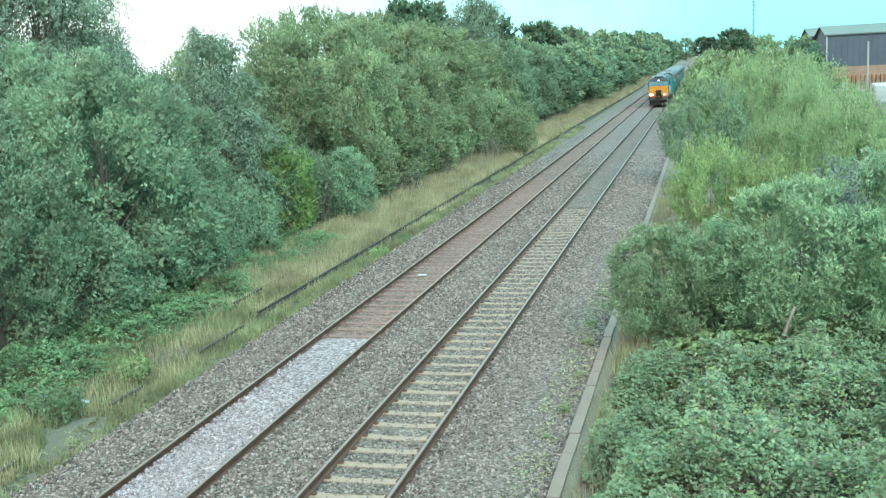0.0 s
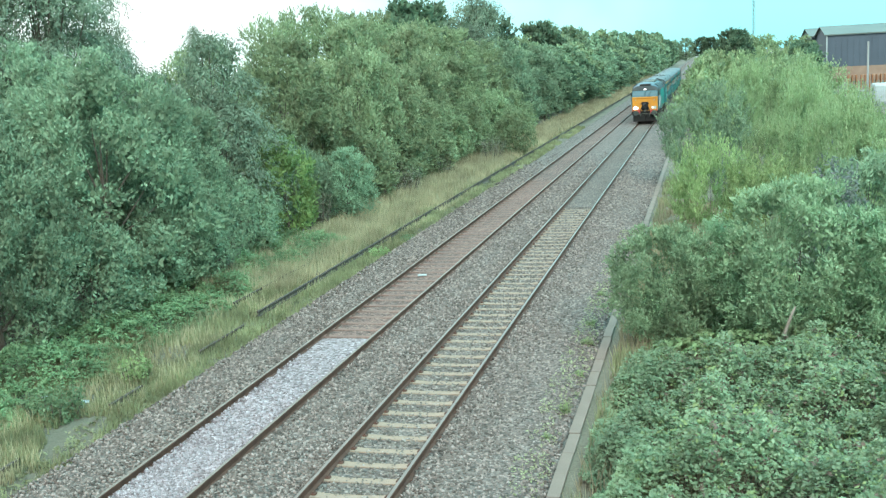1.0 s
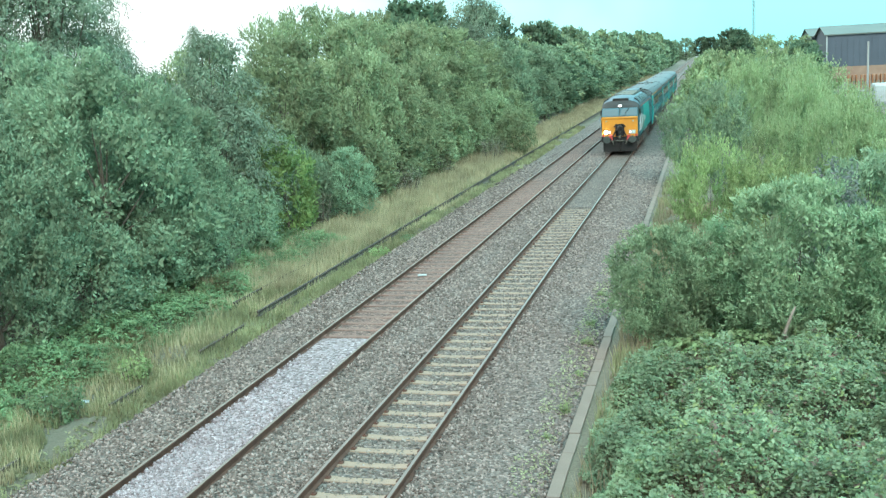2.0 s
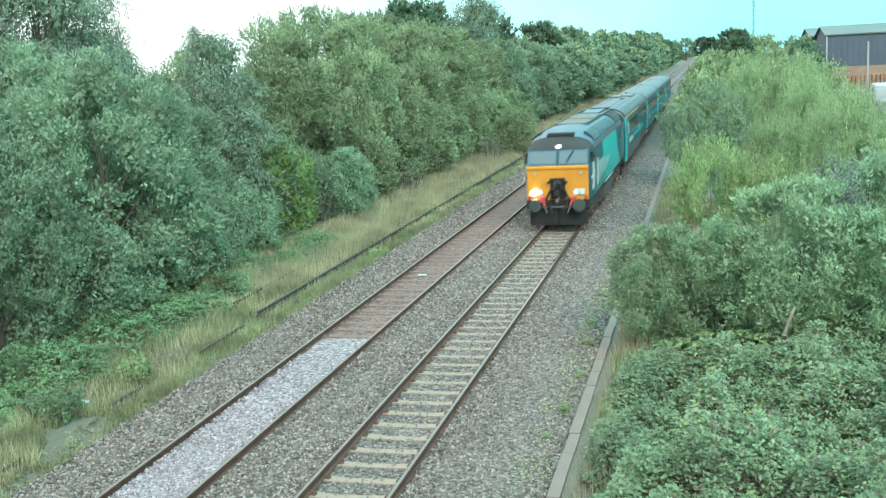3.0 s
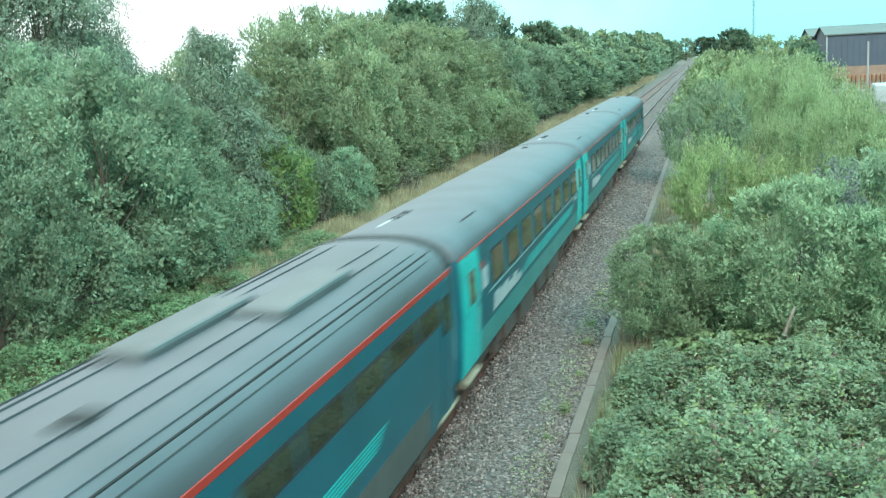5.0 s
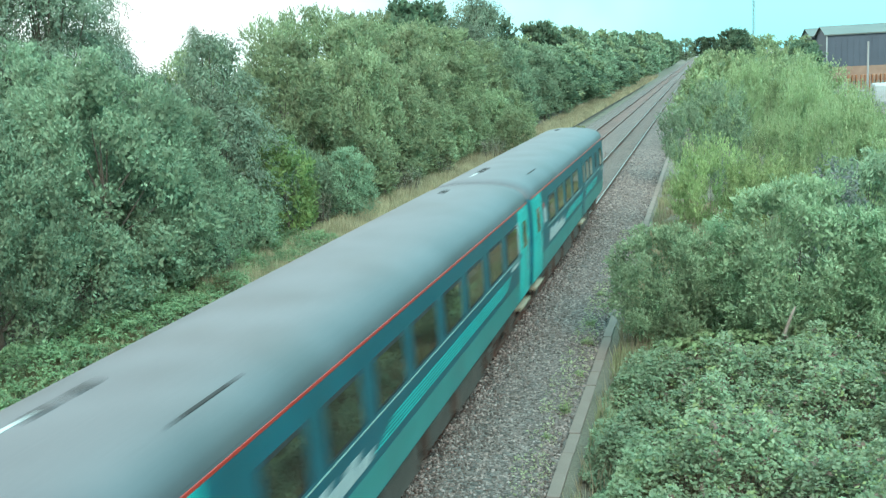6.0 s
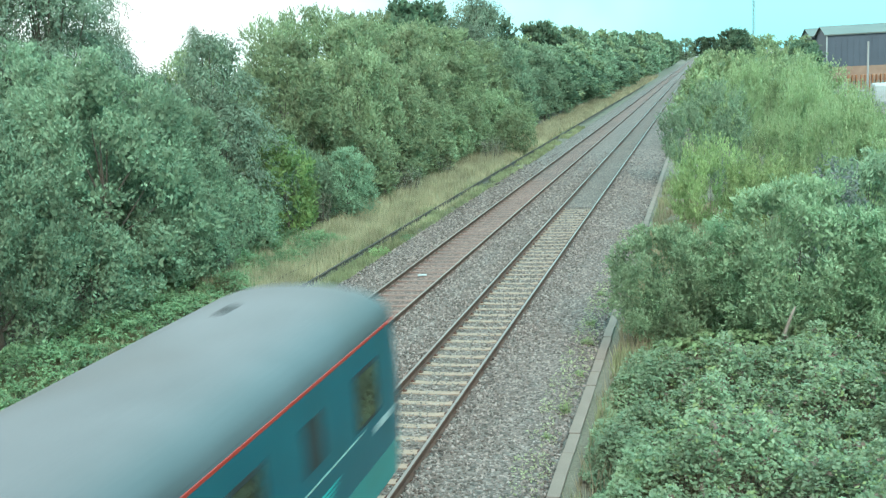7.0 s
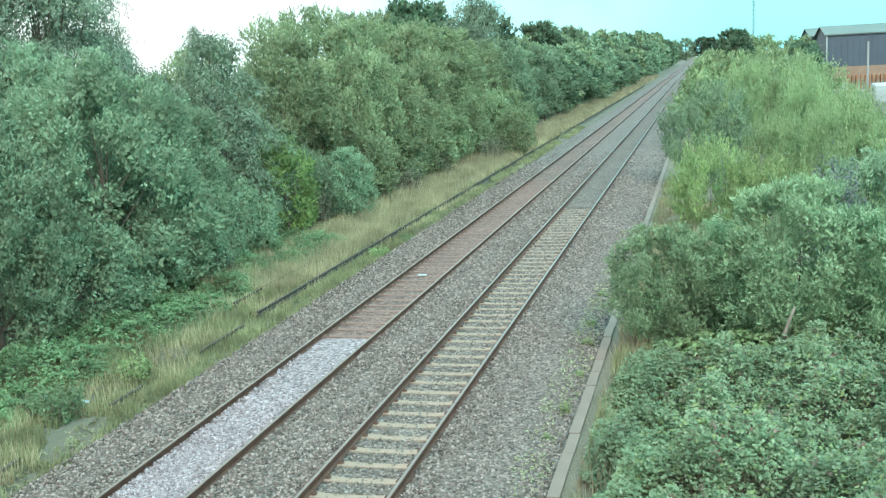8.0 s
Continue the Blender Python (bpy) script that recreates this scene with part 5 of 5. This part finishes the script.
def make_yard():
    tagged(part("yard", box(20.0, 75, 96, 199.5, -0.5, -0.30), M_RENDER), "pale concrete yard before the warehouse", "yard", kind="structure")
    # one pallet stack, then its copies
    base = thing("pallet_stack", "stack of orange wooden pallets in the yard", "pallets", pose(24.6, 150, -0.3), group="pallet stacks")
    for i in range(18):
        z = i * 0.155
        bm = bmesh.new()
        for k in range(5):
            add_box(bm, -0.58 + k * 0.26, -0.46 + k * 0.26 + 0.06, -0.5, 0.5, z + 0.12, z + 0.145)
        for k in (-0.56, -0.05, 0.46):
            add_box(bm, k, k + 0.1, -0.5, 0.5, z, z + 0.12)
        part("pallet", bm, M_PALLET, base, "orange wooden pallet")
    for i in range(1, 17):
        copy_thing(base, pose(24.6 + i * 1.45 + RNG.normal() * 0.06, 150 + RNG.normal() * 0.2, -0.3 - (0.45 if i % 4 == 1 else 0.0) * 0, 0, 0, RNG.normal() * 3))
    rail = thing("steel_fence", "pale galvanised palisade fence along the yard", "fence", pose(0, 0, 0))
    pale = mesh_of("pale", box(-0.035, 0.035, -0.012, 0.012, -0.5, 2.0, 0.004), M_GALV)
    for i in range(44):
        o = new("pale", pale)
        o.parent, o.location = rail, (19.6 + i * 0.16, 110 + i * 0.02, 0)
    for z in (0.3, 1.5):
        part("rail", box(19.5, 26.8, 110.03, 110.07, z, z + 0.06), M_GALV, rail)
    for k, (x, y) in enumerate(((25.0, 122.0), (29.5, 123.0))):
        v = thing("white_container", "white covered load parked in the yard", "container", pose(x, y, -0.3), group="yard loads")
        part("cover", box(-1.9, 1.9, -1.2, 1.2, 0.5, 2.6, 0.25), M_WHITE, v, "white rounded cover")
        part("base", box(-1.8, 1.8, -1.1, 1.1, 0.0, 0.52, 0.04), M_ROOFDARK, v)
    p = thing("street_lamp", "pale concrete lamp post with a short arm", "lamp post", pose(18.2, 90, -0.4))
    part("pole", tube((0, 0, -0.3), (0, 0, 7.15), 0.10, 0.07, 12), M_RENDER, p, "pale tapered concrete post")
    part("bracket", tube((0, 0, 3.3), (-0.6, 0, 3.35), 0.05, 0.04, 8), M_GALV, p)
    m = thing("radio_mast", "slim grey lattice radio mast far beyond the trees", "radio mast", pose(22.8, 400, -0.5))
    legs = [(0.6 * math.cos(a), 0.6 * math.sin(a)) for a in (0.3, 2.4, 4.5)]
    for x, y in legs:
        part("leg", tube((x, y, 0), (x * 0.35, y * 0.35, 42), 0.06, 0.045, 6), M_ROOFDARK, m)
    bm = bmesh.new()
    for i in range(28):
        s0, s1 = 1 - 0.65 * i / 28, 1 - 0.65 * (i + 1) / 28
        for k in range(3):
            (xa, ya), (xb, yb) = legs[k], legs[(k + 1) % 3]
            add_tube(bm, (xa * s0, ya * s0, i * 1.5), (xb * s1, yb * s1, i * 1.5 + 1.5), 0.045, seg=4)
    part("bracing", bm, M_ROOFDARK, m, "zigzag lattice bracing")
    s = thing("signal_post", "small distant signal post beside the line", "railway signal", pose(3.0, 395, -0.5))
    part("post", tube((0, 0, 0), (0, 0, 4.6), 0.09, seg=8), M_GALV, s)
    part("board", box(-0.45, 0.45, -0.06, 0.06, 4.3, 5.2, 0.03), M_WHITE, s, "white board")


make_ground()
make_ballast()
make_tracks()
make_trough()
bedz = lambda x, y: -0.105 + 0 * x
scatter_stones("loose_ballast", M_STONE, 17000, (-6.2, -4.22), (12, 78), lambda x, y: -0.12 - np.clip(-4.7 - x, 0, 2) * 0.14, 0.042, "loose grey ballast stones beside the track")
scatter_stones("loose_ballast", M_STONE, 16000, (-2.48, -0.85), (12, 78), bedz, 0.042, "loose grey ballast stones between the tracks")
scatter_stones("loose_ballast", M_STONE, 22000, (0.85, 3.12), (12, 78), lambda x, y: -0.11 - np.clip(x - 1.5, 0, 2) * 0.085, 0.041, "loose grey ballast stones beside the track")
scatter_stones("loose_ballast", M_STONE_PALE, 11000, (TRACKS[1] - 0.68, TRACKS[1] + 0.68), (11, 24.9), lambda x, y: -0.10 + 0 * x, 0.038, "pale fresh ballast stones between the rails")
scatter_stones("loose_ballast", M_STONE_BROWN, 8000, (-0.68, 0.68), (12, 78), lambda x, y: -0.182 + 0 * x, 0.036, "small ballast stones between the concrete sleepers")
make_left_bank()
make_right_bank()
thicket("bramble_thicket", M_BRAMBLE, 58000, (3.65, 12.6), (12.0, 23.6), 0.75, 0.95, 0.08, "dense green bramble thicket on the bank", "brambles")
thicket("bramble_shoots", M_LIME, 4500, (4.0, 12.4), (12.0, 23.4), 0.80, 0.95, 0.075, "young yellow-green bramble leaves in the thicket", "brambles")
thicket("bramble_stems", M_BROWNSTEM, 5500, (4.2, 12.5), (11.0, 23.4), 0.72, 0.95, 0.08, "brown dead stems among the brambles", "brambles")
thicket("nettle_bed", M_NETTLE, 24000, (-12.8, -8.8), (16.0, 43.0), 0.45, 0.5, 0.09, "fresh green nettles and brambles below the trees", "nettles")
thicket("weed_bed", M_OSIER, 9000, (3.9, 11.5), (22.5, 33.0), 0.5, 0.4, 0.14, "rank weeds between the bushes", "weeds")
thicket("weed_bed", M_GRASS, 5200, (-7.4, -5.7), (13.0, 70.0), 0.10, 0.16, 0.09, "low green weeds on the ballast edge", "weeds")
thicket("weed_bed", M_GRASS, 1500, (2.4, 3.12), (15.0, 42.0), 0.0, 0.2, 0.045, "sparse weeds in the ballast by the cable trough", "weeds")
grass_blades("grass_green", M_GRASS, 95000, (-12.0, -6.3), (13, 110), 0.29, "green lineside grass", clump=2.0)
grass_blades("grass_green", M_GRASS, 40000, (-11.6, -6.2), (13, 45), 0.28, "green lineside grass", clump=8.0)
grass_blades("grass_straw", M_STRAW, 16000, (-10.8, -6.9), (16, 60), 0.36, "tall dry straw-coloured grass", clump=6.0)
grass_blades("grass_straw", M_STRAW, 52000, (-11.2, -7.7), (32, 240), 0.6, "tall dry straw-coloured grass", clump=0.0)
grass_blades("grass_straw", M_STRAW, 26000, (-11.4, -8.0), (70, 330), 0.75, "tall dry straw-coloured grass")
grass_blades("grass_green", M_GRASS, 12000, (3.6, 5.2), (11, 60), 0.4, "green lineside grass", clump=3.0)
grass_blades("grass_straw", M_STRAW, 14000, (3.6, 8.0), (11, 50), 0.5, "dry straw-coloured grass", clump=9.0)
for x, y, h, w, f in ((-8.3, 19.6, 0.95, 0.75, F_WEED), (-7.9, 22.4, 0.9, 0.45, F_LIMEWEED), (-11.4, 34.6, 1.5, 0.9, F_REED), (-11.9, 46.0, 1.7, 0.8, F_REED), (-10.9, 66.0, 1.9, 1.2, F_REED), (-11.0, 58.0, 1.7, 1.1, F_REED), (-9.6, 76.5, 1.9, 1.2, F_REED), (-6.6, 38.5, 0.5, 0.5, F_LIMEWEED), (-6.4, 42.0, 0.45, 0.4, F_WEED), (2.85, 25.2, 0.21, 0.17, F_LIMEWEED), (2.95, 22.6, 0.18, 0.12, F_LIMEWEED), (2.95, 20.1, 0.28, 0.14, F_LIMEWEED), (2.7, 30.5, 0.20, 0.15, F_LIMEWEED), (2.8, 18.6, 0.14, 0.10, F_LIMEWEED), (2.75, 27.0, 0.20, 0.15, F_LIMEWEED), (9.2, 31.0, 4.0, 1.0, F_BUDDLEIA)):
    plant("weed_clump", f, x, y, h, w, {id(F_WEED): "pale green umbel weeds by the old siding", id(F_LIMEWEED): "fresh yellow-green weed clump", id(F_REED): "brown seed-headed willowherb clump", id(F_BUDDLEIA): "bush with dusty mauve flower heads"}[id(f)], "weeds")
for x, y, r in ((-8.05, 20.4, 25), (-9.2, 20.6, 70)):
    bm = bmesh.new()
    add_box(bm, -0.09, 0.09, -0.06, 0.06, 0, 0.03, 0.01)
    tagged(part("litter", bm, M_WHITE), "crumpled white litter scrap in the grass", "litter").matrix_world = pose(x, y, ground_height(x, y) + 0.16, 12, 8, r)
tagged(part("pipe_scrap", tube((-3.56, 33.0, -0.10), (-3.29, 33.1, -0.10), 0.035, 0.035, 10), M_WHITE), "short white plastic pipe lying on a sleeper", "litter")
bm = bmesh.new()
add_tube(bm, (7.28, 22.5, 0.80), (7.42, 22.5, 1.22), 0.035, 0.032, 8)
add_tube(bm, (7.42, 22.5, 1.22), (7.50, 22.55, 1.38), 0.032, 0.02, 8)
add_tube(bm, (7.28, 22.5, 0.80), (7.60, 23.6, -0.1), 0.05, 0.06, 8)
tagged(part("broken_branch", bm, M_DEADWOOD), "pale broken branch stub in the willow bush", "branch")
bm = bmesh.new()
for i in range(9):
    a = i * 0.7
    add_tube(bm, (7.75, 20.9, -0.2), (7.9 + 0.28 * math.cos(a), 20.9 + 0.2 * math.sin(a), 0.75 + 0.12 * (i % 3)), 0.012, 0.006, 5)
tagged(part("dead_twigs", bm, M_DEADWOOD), "spray of bare dead twigs above the brambles", "twigs")
make_warehouse()
make_yard()

LOCO = locomotive()
COACHES = [mk_ribbed(), mk_standard("smooth-roofed teal carriage with turquoise doorways"), mk_standard("smooth-roofed teal carriage with turquoise doorways"), mk_standard("teal brake carriage with a plain rear end", True)]


def motions():
    speed = 32.15
    for ob, off in zip([LOCO] + COACHES, (-0.3, 17.9, 40.5, 60.75, 81.0)):
        walk(ob, [(t, pose(0, 25.8 - speed * (t - 3.5) + off, 0)) for t in (0.0, 4.0, 8.0)])


motions()
